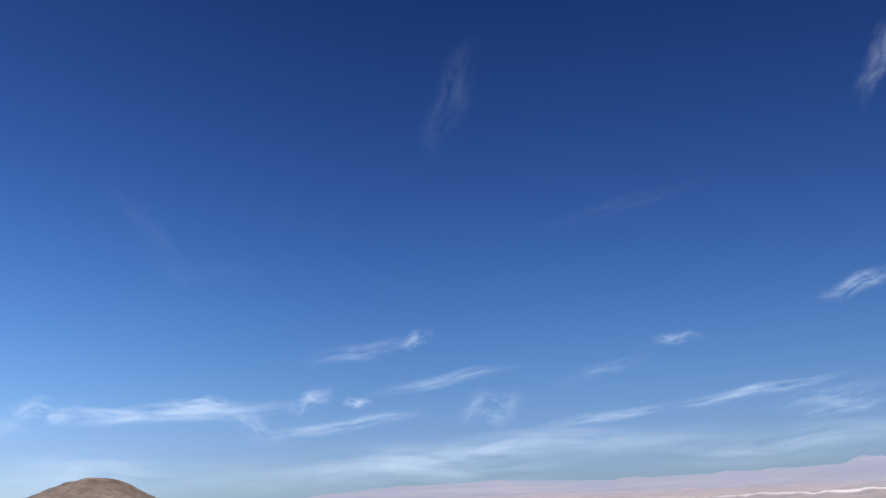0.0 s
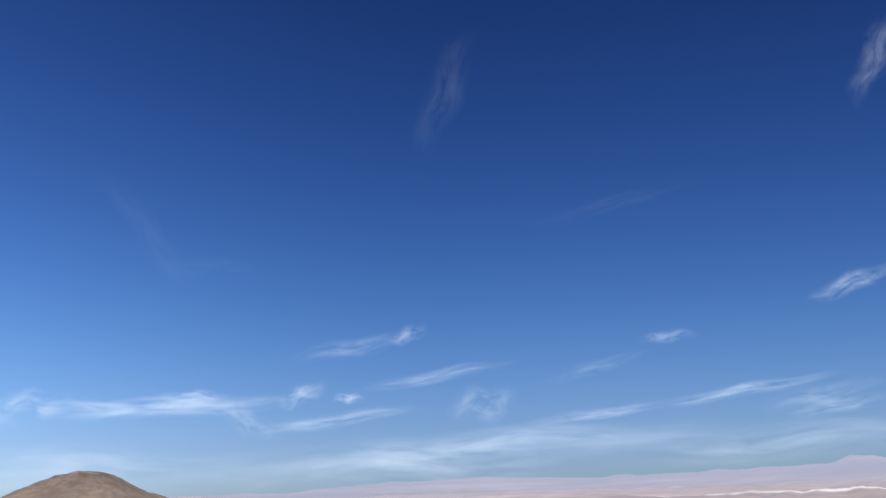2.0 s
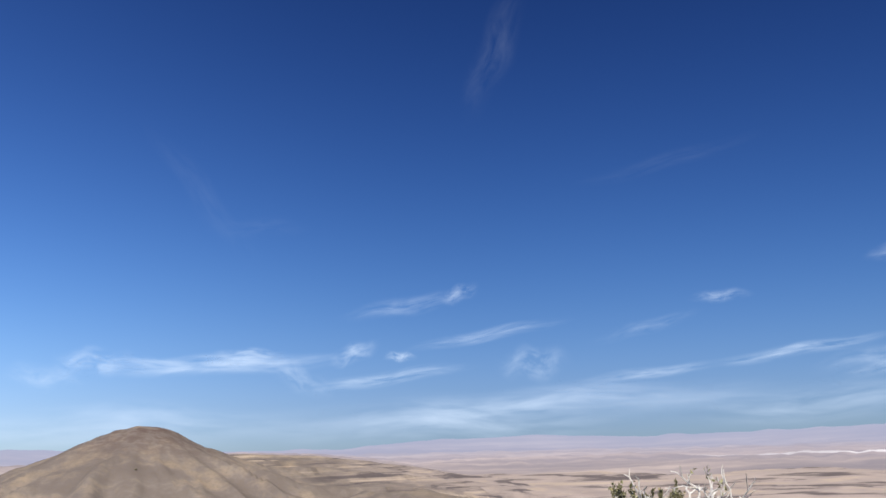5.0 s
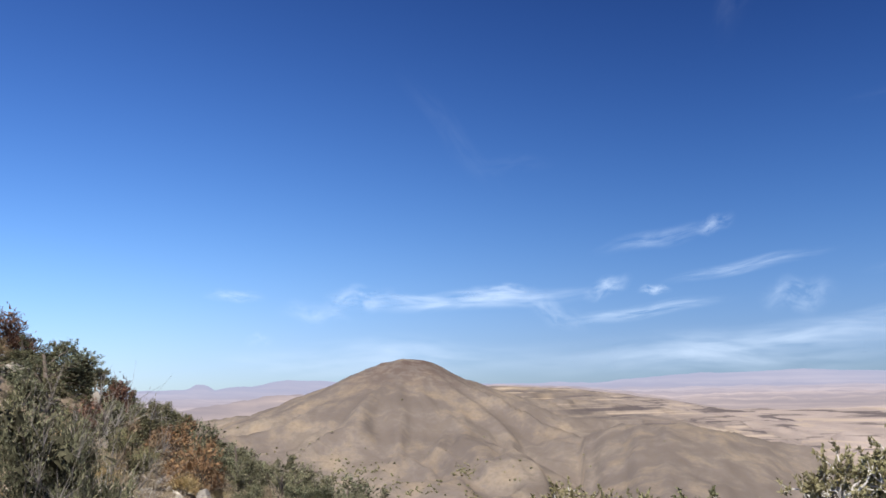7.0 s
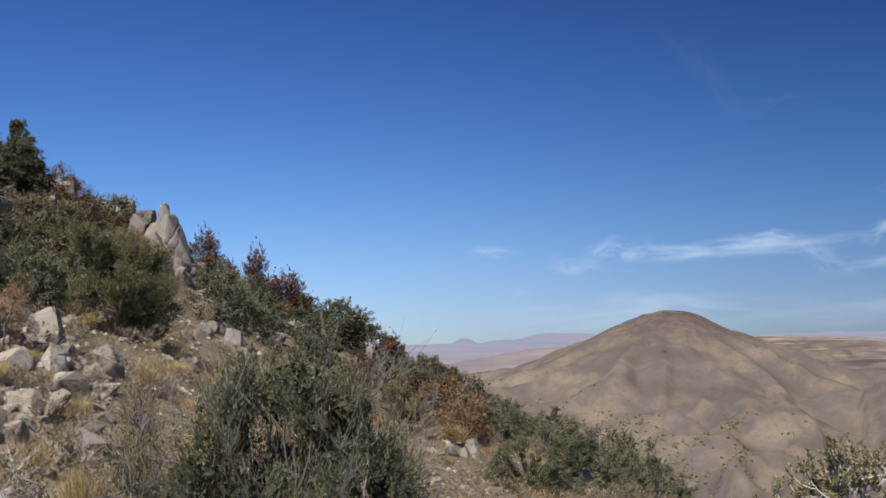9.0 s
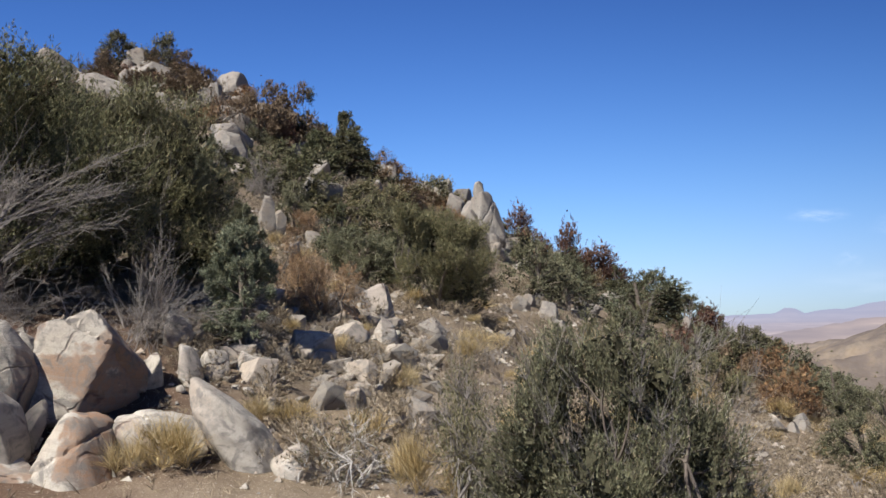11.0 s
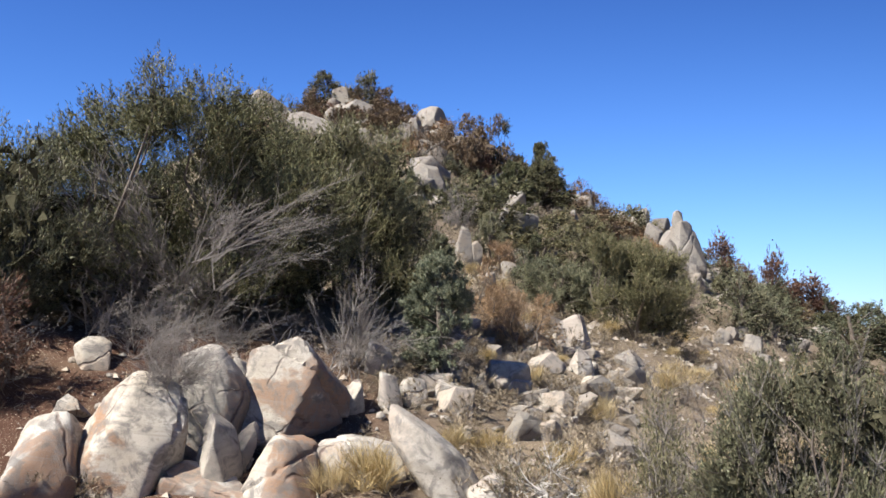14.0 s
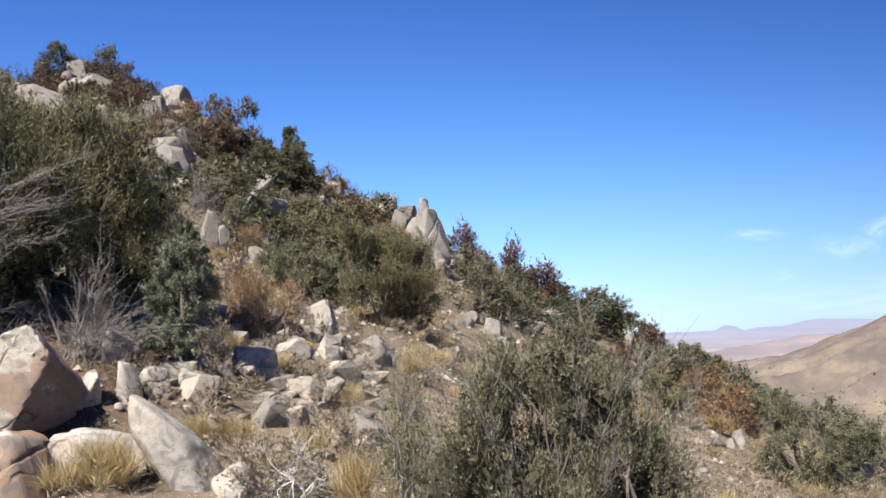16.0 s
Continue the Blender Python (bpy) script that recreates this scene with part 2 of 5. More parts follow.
def far_height(x, y):
    r, a = np.hypot(x, y), np.degrees(np.arctan2(-x, y))
    base = np.interp(a, [-60, -20, 0, 10, 20, 40], [-150, -150, -140, -150, -235, -235]) + 34 * fbm(x / 260.0, y / 260.0, 5, 21)
    rise = np.interp(r, [0, 1500, 2100, 3000, 4000, 5200], [0, 0, 0.22, 0.62, 0.86, 1.0])
    base = base + (0 - base) * rise
    # flat-topped tableland behind the hill
    lift = np.interp(a, [-8, -3, 2, 5, 9.6, 14, 18], [-2.6, -2.0, -1.45, -0.85, -0.22, -0.02, -0.3])
    shown = np.interp(a, [-7, -1, 15.5, 18.5], [0, 1, 1, 0])
    for front, down, seed in ((1780, 0.95, 71), (1990, 0.55, 73), (2230, 0.26, 75), (2460, 0.0, 77)):
        start = front + 130 * fbm(a / 2.6, a * 0 + seed, 4, seed)
        bench = (front + 40) * np.tan(np.radians(lift - down)) + 3 * fbm(x / 90.0, y / 90.0, 3, seed) - 5 * np.clip(fbm(a / 1.9, a * 0 + 3.3, 3, seed + 1) * 3, 0, 1)
        k = np.clip((r - start) / 14, 0, 1) * shown
        base = base + np.clip(bench - base, 0, 60) * k
    # a spur that runs down from the hill's near flank, hollowed behind
    spur = 1.6 + 1480 * np.tan(np.radians(np.interp(a, SPUR[:, 0], SPUR[:, 1])))
    away = r - 1480 - 90 * fbm(a / 2.4, a * 0 + 2.7, 3, 95)
    spur = spur - np.where(away > 0, 0.46, 0.27) * np.abs(away) + 12 * fbm(x / 95.0, y / 95.0, 4, 97)
    base = np.where((a > -10) & (a < 9), np.maximum(base, spur), base)
    # a low tan ridge past the hill's far flank
    swell = 1.6 + 2950 * np.tan(np.radians(np.interp(a, [18, 26, 27.3, 28.6, 29.9, 31.8, 36, 42], [-0.5, -0.32, -0.45, -0.58, -0.80, -1.10, -1.7, -3.0])))
    swell = swell - 0.30 * np.abs(r - 2950 - 60 * fbm(a / 2.0, a * 0 + 6.1, 3, 91)) + 7 * fbm(x / 120.0, y / 120.0, 4, 93)
    base = np.where((a > 18) & (a < 44), np.maximum(base, swell), base)
    dx, dy = x - HILL[0], y - HILL[1]
    d = np.hypot(dx, dy)
    th = np.arctan2(dy, dx) + 0.30 * fbm(x / 210.0, y / 210.0, 3, 62)
    d = d * (1 + 0.42 * np.clip(dx / (d + 1), 0, 1) * np.clip(1 - d / 420, 0, 1))
    gully = 1.7 * np.abs(fbm(np.cos(th) * 3.4 + 5.3, np.sin(th) * 3.4 + d / 600 + 2.2, 4, 12)) - 0.28
    prof = np.interp(d, [0, 20, 50, 90, 150, 215, 343, 500, 720, 950, 1150], [49, 48, 43, 28, 3, -24, -79, -122, -176, -214, -245])
    hill = prof + gully * np.clip(d - 110, 0, 420) * 0.22 + 6 * fbm(x / 60.0, y / 60.0, 5, 31) + 5 * fbm(x / 24.0, y / 24.0, 3, 33) * np.clip(1 - d / 200, 0, 1)
    k = np.clip((hill - base) / 60 + 0.5, 0, 1)
    return base * (1 - k) + hill * k + 15 * k * (1 - k)


def height(x, y):
    x, y = np.asarray(x, float), np.asarray(y, float)
    r = np.hypot(x, y)
    return np.where(r < 900, np.maximum(near_height(x, y), far_height(x, y)), far_height(x, y))
# terrain end


def at(az, r, lift=0.0):
    """A place on the ground, by its azimuth in degrees and its distance."""
    x, y = -math.sin(radians(az)) * r, math.cos(radians(az)) * r
    return Vector((x, y, float(height(x, y)) + lift))


def sheet(name, rows, cols, co, materials, pick=None):
    """A grid mesh of rows x cols points."""
    i = np.arange(rows * cols).reshape(rows, cols)
    q = np.stack([i[:-1, :-1], i[:-1, 1:], i[1:, 1:], i[1:, :-1]], -1).reshape(-1, 4)
    me = bpy.data.meshes.new(name)
    me.from_pydata(co.tolist(), [], q.tolist())
    for m in materials:
        me.materials.append(m)
    if pick is not None:
        me.polygons.foreach_set("material_index", pick(co[q].mean(1)).astype(np.int32))
    me.polygons.foreach_set("use_smooth", np.ones(len(q), bool))
    return new(name, me)


SOIL, DRY_HILLS = soil_material(), hill_material()


def build_ground():
    az = np.concatenate([np.arange(-28, 40, 0.30), np.arange(40, 100, 0.6), np.arange(100, 332.1, 4.0)])
    rr = np.concatenate([[0.0], np.geomspace(1.5, 60, 120), np.geomspace(61.5, 1000, 50), np.linspace(1012, 2700, 170)])
    A, Rr = np.meshgrid(np.radians(az), rr)
    x, y = -np.sin(A) * Rr, np.cos(A) * Rr
    co = np.stack([x, y, height(x, y)], -1).reshape(-1, 3)
    g = sheet("ground", len(rr), len(az), co, (SOIL, DRY_HILLS), lambda c: np.hypot(c[:, 0], c[:, 1]) > 220)
    tagged(g, "rocky desert mountainside falling to dry tan valley hills", "ground", kind="structure")


build_ground()


# ---- the hazy distance and the clouds ----
def distance_material():
    """Far plains and ranges, their haze painted as a glow that grows with distance."""
    m, n, l, b = graph("distance_haze_glow", 1.0, 0.0)
    p = position(n)
    stretch = n.new("ShaderNodeVectorMath")
    stretch.operation = "MULTIPLY"
    stretch.inputs[1].default_value = (0.5, 2.2, 6.0)
    l.new(p, stretch.inputs[0])
    broad = tex(n, l, stretch.outputs[0], 0.0025, 5, 0.6)
    c = ramp(n, l, broad, ((0.38, (0.12, 0.095, 0.09)), (0.52, (0.24, 0.185, 0.15)), (0.66, (0.44, 0.345, 0.265))))
    salt = n.new("ShaderNodeMapping")
    salt.vector_type = "TEXTURE"
    salt.inputs["Location"].default_value = (1140, 3150, 0)
    salt.inputs["Rotation"].default_value = (0, 0, radians(-20))
    salt.inputs["Scale"].default_value = (620, 70, 400)
    l.new(p, salt.inputs[0])
    flat = near_mask(n, l, salt.outputs[0], (0, 0, 0), 0.5, 1.0)
    c = mixc(n, l, times(n, l, flat, ramp(n, l, broad, ((0.40, 0.5), (0.5, 1.0)))), c, (0.9, 0.88, 0.84))
    l.new(c, b.inputs["Base Color"])
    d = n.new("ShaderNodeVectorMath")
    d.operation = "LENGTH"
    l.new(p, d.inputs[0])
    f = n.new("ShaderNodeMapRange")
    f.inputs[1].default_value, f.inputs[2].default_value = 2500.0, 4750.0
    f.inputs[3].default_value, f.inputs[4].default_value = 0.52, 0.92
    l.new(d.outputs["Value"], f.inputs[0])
    # painted haze: an emission in place of the bright air between
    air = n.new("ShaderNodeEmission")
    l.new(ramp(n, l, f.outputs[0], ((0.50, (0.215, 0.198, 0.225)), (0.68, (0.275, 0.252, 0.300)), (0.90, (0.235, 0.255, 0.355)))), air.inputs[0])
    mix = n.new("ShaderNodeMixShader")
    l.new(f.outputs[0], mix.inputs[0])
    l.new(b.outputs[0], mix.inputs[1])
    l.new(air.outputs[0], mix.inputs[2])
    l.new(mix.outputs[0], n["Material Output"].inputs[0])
    return m


# skyline of the far ranges: azimuth, height angle
RANGES = np.array([(-40, 0.8), (-28, 0.85), (-24.2, 0.80), (-23.4, 1.0), (-22.4, 0.98), (-21.6, 0.66), (-17, 0.50), (-13, 0.44), (-8, 0.34), (-3, 0.55), (2, 0.50), (5, 0.30), (8, 0.10), (14, 0.10), (20, 0.1),
                   (22.5, 0.30), (23.3, 0.42), (25.6, 0.50), (26.4, 0.42), (27.6, 0.22), (29.6, 0.08), (30.1, 0.36), (30.6, 0.38), (31.1, 0.05), (36, 0.05), (60, 0.3)])


def build_distance():
    az = np.arange(-40, 60, 0.2)
    rr = np.linspace(2690, 4800, 60)
    A, Rr = np.meshgrid(az, rr)
    x, y = -np.sin(np.radians(A)) * Rr, np.cos(np.radians(A)) * Rr
    el = np.interp(A, RANGES[:, 0], RANGES[:, 1]) + 0.10 * fbm(A / 1.3, Rr * 0, 4, 8)
    top = 1.6 + 4700 * np.tan(np.radians(el))
    t = np.clip((Rr - 4250) / 430, 0, 1)
    z = far_height(x, y)
    z = z + np.clip(top - z, -40, 999) * (t * t * (3 - 2 * t)) + 9 * fbm(A / 0.9, Rr / 160, 4, 41) * np.clip((Rr - 2750) / 300, 0, 1) * (1 - t)
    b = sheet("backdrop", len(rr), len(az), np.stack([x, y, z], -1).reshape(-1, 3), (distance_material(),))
    tagged(b, "hazy pink and blue desert plain and far mountains", "mountains", kind="structure")


build_distance()


def cloud_material():
    m, n, l, b = graph("thin_ice_cloud", 1.0, 0.0)
    uv = n.new("ShaderNodeTexCoord").outputs["UV"]
    rnd = n.new("ShaderNodeObjectInfo").outputs["Random"]
    far = n.new("ShaderNodeVectorMath")
    far.operation = "LENGTH"
    l.new(uv, far.inputs[0])
    shift = n.new("ShaderNodeVectorMath")
    shift.operation = "MULTIPLY_ADD"
    shift.inputs[1].default_value = (37.0, 53.0, 11.0)
    l.new(rnd, shift.inputs[0])
    squeeze = n.new("ShaderNodeVectorMath")
    squeeze.operation = "MULTIPLY"
    squeeze.inputs[1].default_value = (1.7, 1.3, 1.0)
    l.new(uv, squeeze.inputs[0])
    l.new(squeeze.outputs[0], shift.inputs[2])
    wisp = tex(n, l, shift.outputs[0], 1.5, 6, 0.55, 0.3)
    edge = n.new("ShaderNodeMapRange")
    edge.interpolation_type = "SMOOTHERSTEP"
    edge.inputs[1].default_value, edge.inputs[2].default_value = 1.0, 0.0
    l.new(far.outputs["Value"], edge.inputs[0])
    body = times(n, l, edge.outputs[0], ramp(n, l, wisp, ((0.33, 0.0), (0.70, 1.0))))
    dens = n.new("ShaderNodeAttribute")
    dens.attribute_type, dens.attribute_name = "OBJECT", "thickness"
    a = times(n, l, times(n, l, body, 0.58), dens.outputs["Fac"])
    # sunlight on the cloud is painted in as a constant glow
    glow = n.new("ShaderNodeEmission")
    glow.inputs[0].default_value = (0.45, 0.53, 0.65, 1)
    clear = n.new("ShaderNodeBsdfTransparent")
    mix = n.new("ShaderNodeMixShader")
    l.new(a, mix.inputs[0])
    l.new(clear.outputs[0], mix.inputs[1])
    l.new(glow.outputs[0], mix.inputs[2])
    l.new(mix.outputs[0], n["Material Output"].inputs[0])
    return m


CLOUD = cloud_material()


def cloud(az, el, long, thick, tilt, dens, bend=0.0):
    """A thin streak on the far sky: its middle, half length and half thickness in degrees, its tilt and its bend."""
    nu, nv = 25, 7
    u, v = np.meshgrid(np.linspace(-1, 1, nu), np.linspace(-1, 1, nv))
    c, s = math.cos(radians(tilt)), math.sin(radians(tilt))
    du, dv = u * long, v * thick + bend * (u * u - 0.3) + 0.12 * thick * np.sin(u * 7 + az)
    A, E = np.radians(az - (du * c - dv * s) / math.cos(radians(el))), np.radians(el + du * s + dv * c)
    R0 = 4850
    co = np.stack([-np.sin(A) * np.cos(E) * R0, np.cos(A) * np.cos(E) * R0, 1.6 + np.sin(E) * R0], -1).reshape(-1, 3)
    ob = sheet("cloud", nv, nu, co, (CLOUD,))
    me = ob.data
    lay = me.uv_layers.new(name="UVMap")
    idx = np.empty(len(me.loops), np.int32)
    me.loops.foreach_get("vertex_index", idx)
    lay.data.foreach_set("uv", np.stack([u.ravel()[idx], v.ravel()[idx]], -1).ravel())
    ob["thickness"] = dens
    tagged(ob, "thin white wisp of high cloud in blue sky", "cloud", group="high clouds", kind="structure")
    return ob


for streak in (
    (21.4, 5.1, 2.6, 1.0, 0, 0.9),
    (14.5, 4.9, 8.6, 0.80, 2, 1),
    (13.2, 5.45, 2.4, 0.5, 0, 0.9),
    (7.4, 5.4, 2.0, 0.75, 20, 0.8),
    (17.5, 4.9, 4.0, 0.55, -3, 0.7),
    (4.7, 5.2, 1.2, 0.41, -2, 0.9),
    (5.4, 4.0, 6.2, 0.55, 7, 0.75),
    (10.3, 4.0, 2.4, 0.95, -28, 0.55),
    (4.2, 8.1, 4.6, 0.75, 9, 0.42),
    (1.2, 8.7, 1.5, 0.65, 22, 0.6),
    (-0.4, 6.3, 5.8, 0.53, 9, 0.6),
    (-3.0, 4.6, 2.5, 1.30, 3, 0.65),
    (28.5, 5.2, 2.1, 0.45, -3, 0.4),
    (24.0, 4.3, 2.6, 0.98, -5, 0.5),
    (27.2, 2.8, 1.1, 0.57, -2, 0.3),
    (28.7, 5.3, 2.2, 0.49, -3, 0.5),
    (-9.3, 3.8, 5.2, 0.45, 5, 0.8),
):
    cloud(*streak)
for streak in (
    (-17.5, 4.7, 6.0, 0.49, 7, 0.85),
    (-22.1, 3.6, 3.2, 0.53, 7, 0.6),
    (-21.4, 4.2, 4.3, 0.81, 9, 0.4),
    # long low bands: thin cloud with pale horizon haze painted in
    (-4.9, 2.4, 14.5, 1.25, 2, 0.75),
    (2.1, 1.5, 15.0, 1.8, 0, 0.75),
    (20.0, 1.6, 13.0, 1.7, 0, 0.6),
    (-19.0, 1.9, 13.0, 1.5, 2, 0.55),
    (-23.6, 10.0, 2.9, 0.72, 17, 0.8),
    (-13.6, 7.9, 2.1, 0.49, 2, 0.55),
    (-26.2, 21.5, 3.2, 1.0, 62, 0.30),
    (-28.0, 22.5, 2.3, 1.3, 40, 0.25),
    (-1.4, 22.4, 5.0, 1.38, 66, 0.099),
    (-11.2, 15.6, 6.4, 0.65, 11, 0.054),
    (15.9, 14.3, 6.4, 1.06, -52, 0.048),
    (12.7, 12.6, 3.6, 0.81, 3, 0.045),
    (-9.4, 6.4, 3.8, 0.57, 13, 0.3),
):
    cloud(*streak)


# ---- rocks ----
def cracks(n, l, p, scale):
    """Distance to the nearest of a net of wandering joints."""
    stir = n.new("ShaderNodeVectorMath")
    stir.operation = "MULTIPLY_ADD"
    stir.inputs[1].default_value = (0.5, 0.5, 0.5)
    noise = n.new("ShaderNodeTexNoise")
    noise.inputs["Scale"].default_value, noise.inputs["Detail"].default_value = scale * 2.2, 4.0
    l.new(p, noise.inputs["Vector"])
    l.new(noise.outputs["Color"], stir.inputs[0])
    l.new(p, stir.inputs[2])
    net = n.new("ShaderNodeTexVoronoi")
    net.feature = "DISTANCE_TO_EDGE"
    net.inputs["Scale"].default_value = scale
    l.new(stir.outputs[0], net.inputs["Vector"])
    return net.outputs["Distance"]


def granite_material(name, warm, seed, tone=1.0, joint=0.55):
    m, n, l, b = graph(name, 0.88, 0.2)
    p = objco(n, l, 31.0 + seed)
    broad = tex(n, l, p, 1.1, 4, 0.5, 0.4)
    patch = tex(n, l, p, 0.95, 6, 0.58, 0.5)
    grain = tex(n, l, p, 60.0, 3, 0.7)
    crust = tex(n, l, p, 7.0, 6, 0.7)
    c = ramp(n, l, broad, ((0.32, (0.42 * tone, 0.36 * tone, 0.285 * tone)), (0.5, (0.48 * tone, 0.435 * tone, 0.365 * tone)), (0.68, (0.50 * tone, 0.468 * tone, 0.418 * tone))))
    c = mixc(n, l, ramp(n, l, patch, ((0.482, 0.0), (0.515, 0.85 * warm), (0.60, warm))), c, mixc(n, l, crust, (0.15, 0.072, 0.037), (0.335, 0.18, 0.09)))
    c = mixc(n, l, ramp(n, l, crust, ((0.36, 0.8), (0.50, 0.0))), c, (0.20, 0.185, 0.165))
    own = n.new("ShaderNodeObjectInfo").outputs["Random"]
    c = mixc(n, l, ramp(n, l, own, ((0.0, 0.0), (1.0, 0.45))), c, (0.30, 0.275, 0.245))
    c = mixc(n, l, ramp(n, l, tex(n, l, p, 3.4, 6, 0.65, 1.2), ((0.51, 0.0), (0.60, 0.72))), c, (0.150, 0.140, 0.130))
    c = mixc(n, l, ramp(n, l, grain, ((0.30, 0.45), (0.48, 0.0))), c, (0.28, 0.25, 0.22))
    gap = ramp(n, l, cracks(n, l, p, joint), ((0.002, 1.0), (0.011, 0.0)))
    gap = times(n, l, gap, ramp(n, l, tex(n, l, p, 1.7, 3, 0.5), ((0.48, 0.0), (0.58, 1.0))))
    c = mixc(n, l, times(n, l, gap, 0.8), c, (0.075, 0.045, 0.038))
    # fine parallel banding of the rock, worn out on some faces
    grainy = n.new("ShaderNodeMapping")
    grainy.inputs["Rotation"].default_value = (0.5, 0.25, 0.4)
    grainy.inputs["Scale"].default_value = (1.2, 1.2, 17.0)
    l.new(p, grainy.inputs[0])
    band = tex(n, l, grainy.outputs[0], 0.9, 5, 0.6, 0.5)
    c = mixc(n, l, ramp(n, l, band, ((0.38, 0.35), (0.47, 0.0))), c, (0.26, 0.235, 0.205))
    l.new(c, b.inputs["Base Color"])
    rough = mixc(n, l, 0.35, mixc(n, l, 0.5, mixc(n, l, 0.35, crust, band), patch), grain)
    bump(n, l, b, mixc(n, l, times(n, l, gap, 0.9), rough, (0.0, 0.0, 0.0)), 0.7, 0.05)
    return m


GRANITE = granite_material("pale_granite", 0.30, 0, 0.98)
STAINED = granite_material("iron_stained_granite", 0.95, 7, 1.05)
GREY = granite_material("grey_weathered_granite", 0.15, 3, 0.50, 0.9)


def sphere_grid(level):
    bm = bmesh.new()
    bmesh.ops.create_icosphere(bm, subdivisions=level, radius=1.0)
    v = np.array([p.co[:] for p in bm.verts])
    f = [[q.index for q in face.verts] for face in bm.faces]
    bm.free()
    return v, f


BALLS = {k: sphere_grid(k) for k in (1, 2, 3, 4, 5)}


def noise3(p, scale, seed):
    x, y, z = p[:, 0] * scale, p[:, 1] * scale, p[:, 2] * scale
    return (fbm(x + z * 0.71, y - z * 0.53, 4, seed) + fbm(y + x * 0.37, z + x * 0.61, 4, seed + 5)) * 0.5


SIDES = ((0.1, -1, 0.45), (1, -0.3, 0.1), (-1, -0.2, 0.25), (0, 0.2, 1), (0, 1, 0.1))


def rock_mesh(name, seed, w, d, h, level=4, cuts=7, chips=16, material=None, taper=0.0, soft=0.0, split=False, box=0.0):
    """A boulder: a lumpy ball split along flat joints, its edges chipped, its faces worn and pitted."""
    rng = np.random.default_rng(seed)
    v, f = BALLS[level]
    p = (v * (1 - box) + 0.72 * box * v / np.abs(v).max(1)[:, None]) * (1 + 0.22 * noise3(v, 1.1, seed))[:, None]
    for k in range(cuts + chips):
        if k < len(SIDES):
            n = np.array(SIDES[k]) + rng.normal(size=3) * 0.26
        else:
            n = rng.normal(size=3)
        n /= np.linalg.norm(n)
        reach = p @ n
        keep = reach.max() * (rng.uniform(0.56 + 0.16 * box, 0.74 + 0.16 * box) if k < len(SIDES) else rng.uniform(0.70, 0.86) if k < cuts else rng.uniform(0.90, 0.98))
        over = np.maximum(reach - keep, 0)
        p = p - np.outer(over * (1 - soft), n)
    if split:
        n = rng.normal(size=3) * (1, 0.6, 0.4)
        n /= np.linalg.norm(n)
        off = np.abs(p @ n - rng.uniform(-0.2, 0.2) - 0.05 * noise3(p, 4.0, seed + 9))
        p = p * (1 - 0.085 * np.clip(1 - off / 0.045, 0, 1))[:, None]
    lo, hi = p.min(0), p.max(0)
    p = (p - (lo + hi) / 2) / (hi - lo)
    p[:, :2] *= 1 - taper * np.clip(p[:, 2:] + 0.5, 0, 1)
    p = p * (1 + 0.045 * noise3(p, 3.0, seed + 2) + 0.030 * noise3(p, 8.0, seed + 3) + 0.016 * noise3(p, 22.0, seed + 4))[:, None]
    p = p * np.array([w, d, h])
    p[:, 2] += h * 0.5
    me = bpy.data.meshes.new(name)
    me.from_pydata(p.tolist(), [], f)
    me.polygons.foreach_set("use_smooth", np.ones(len(f), bool))
    me.set_sharp_from_angle(angle=radians(24))
    me.materials.append(material or GRANITE)
    return me


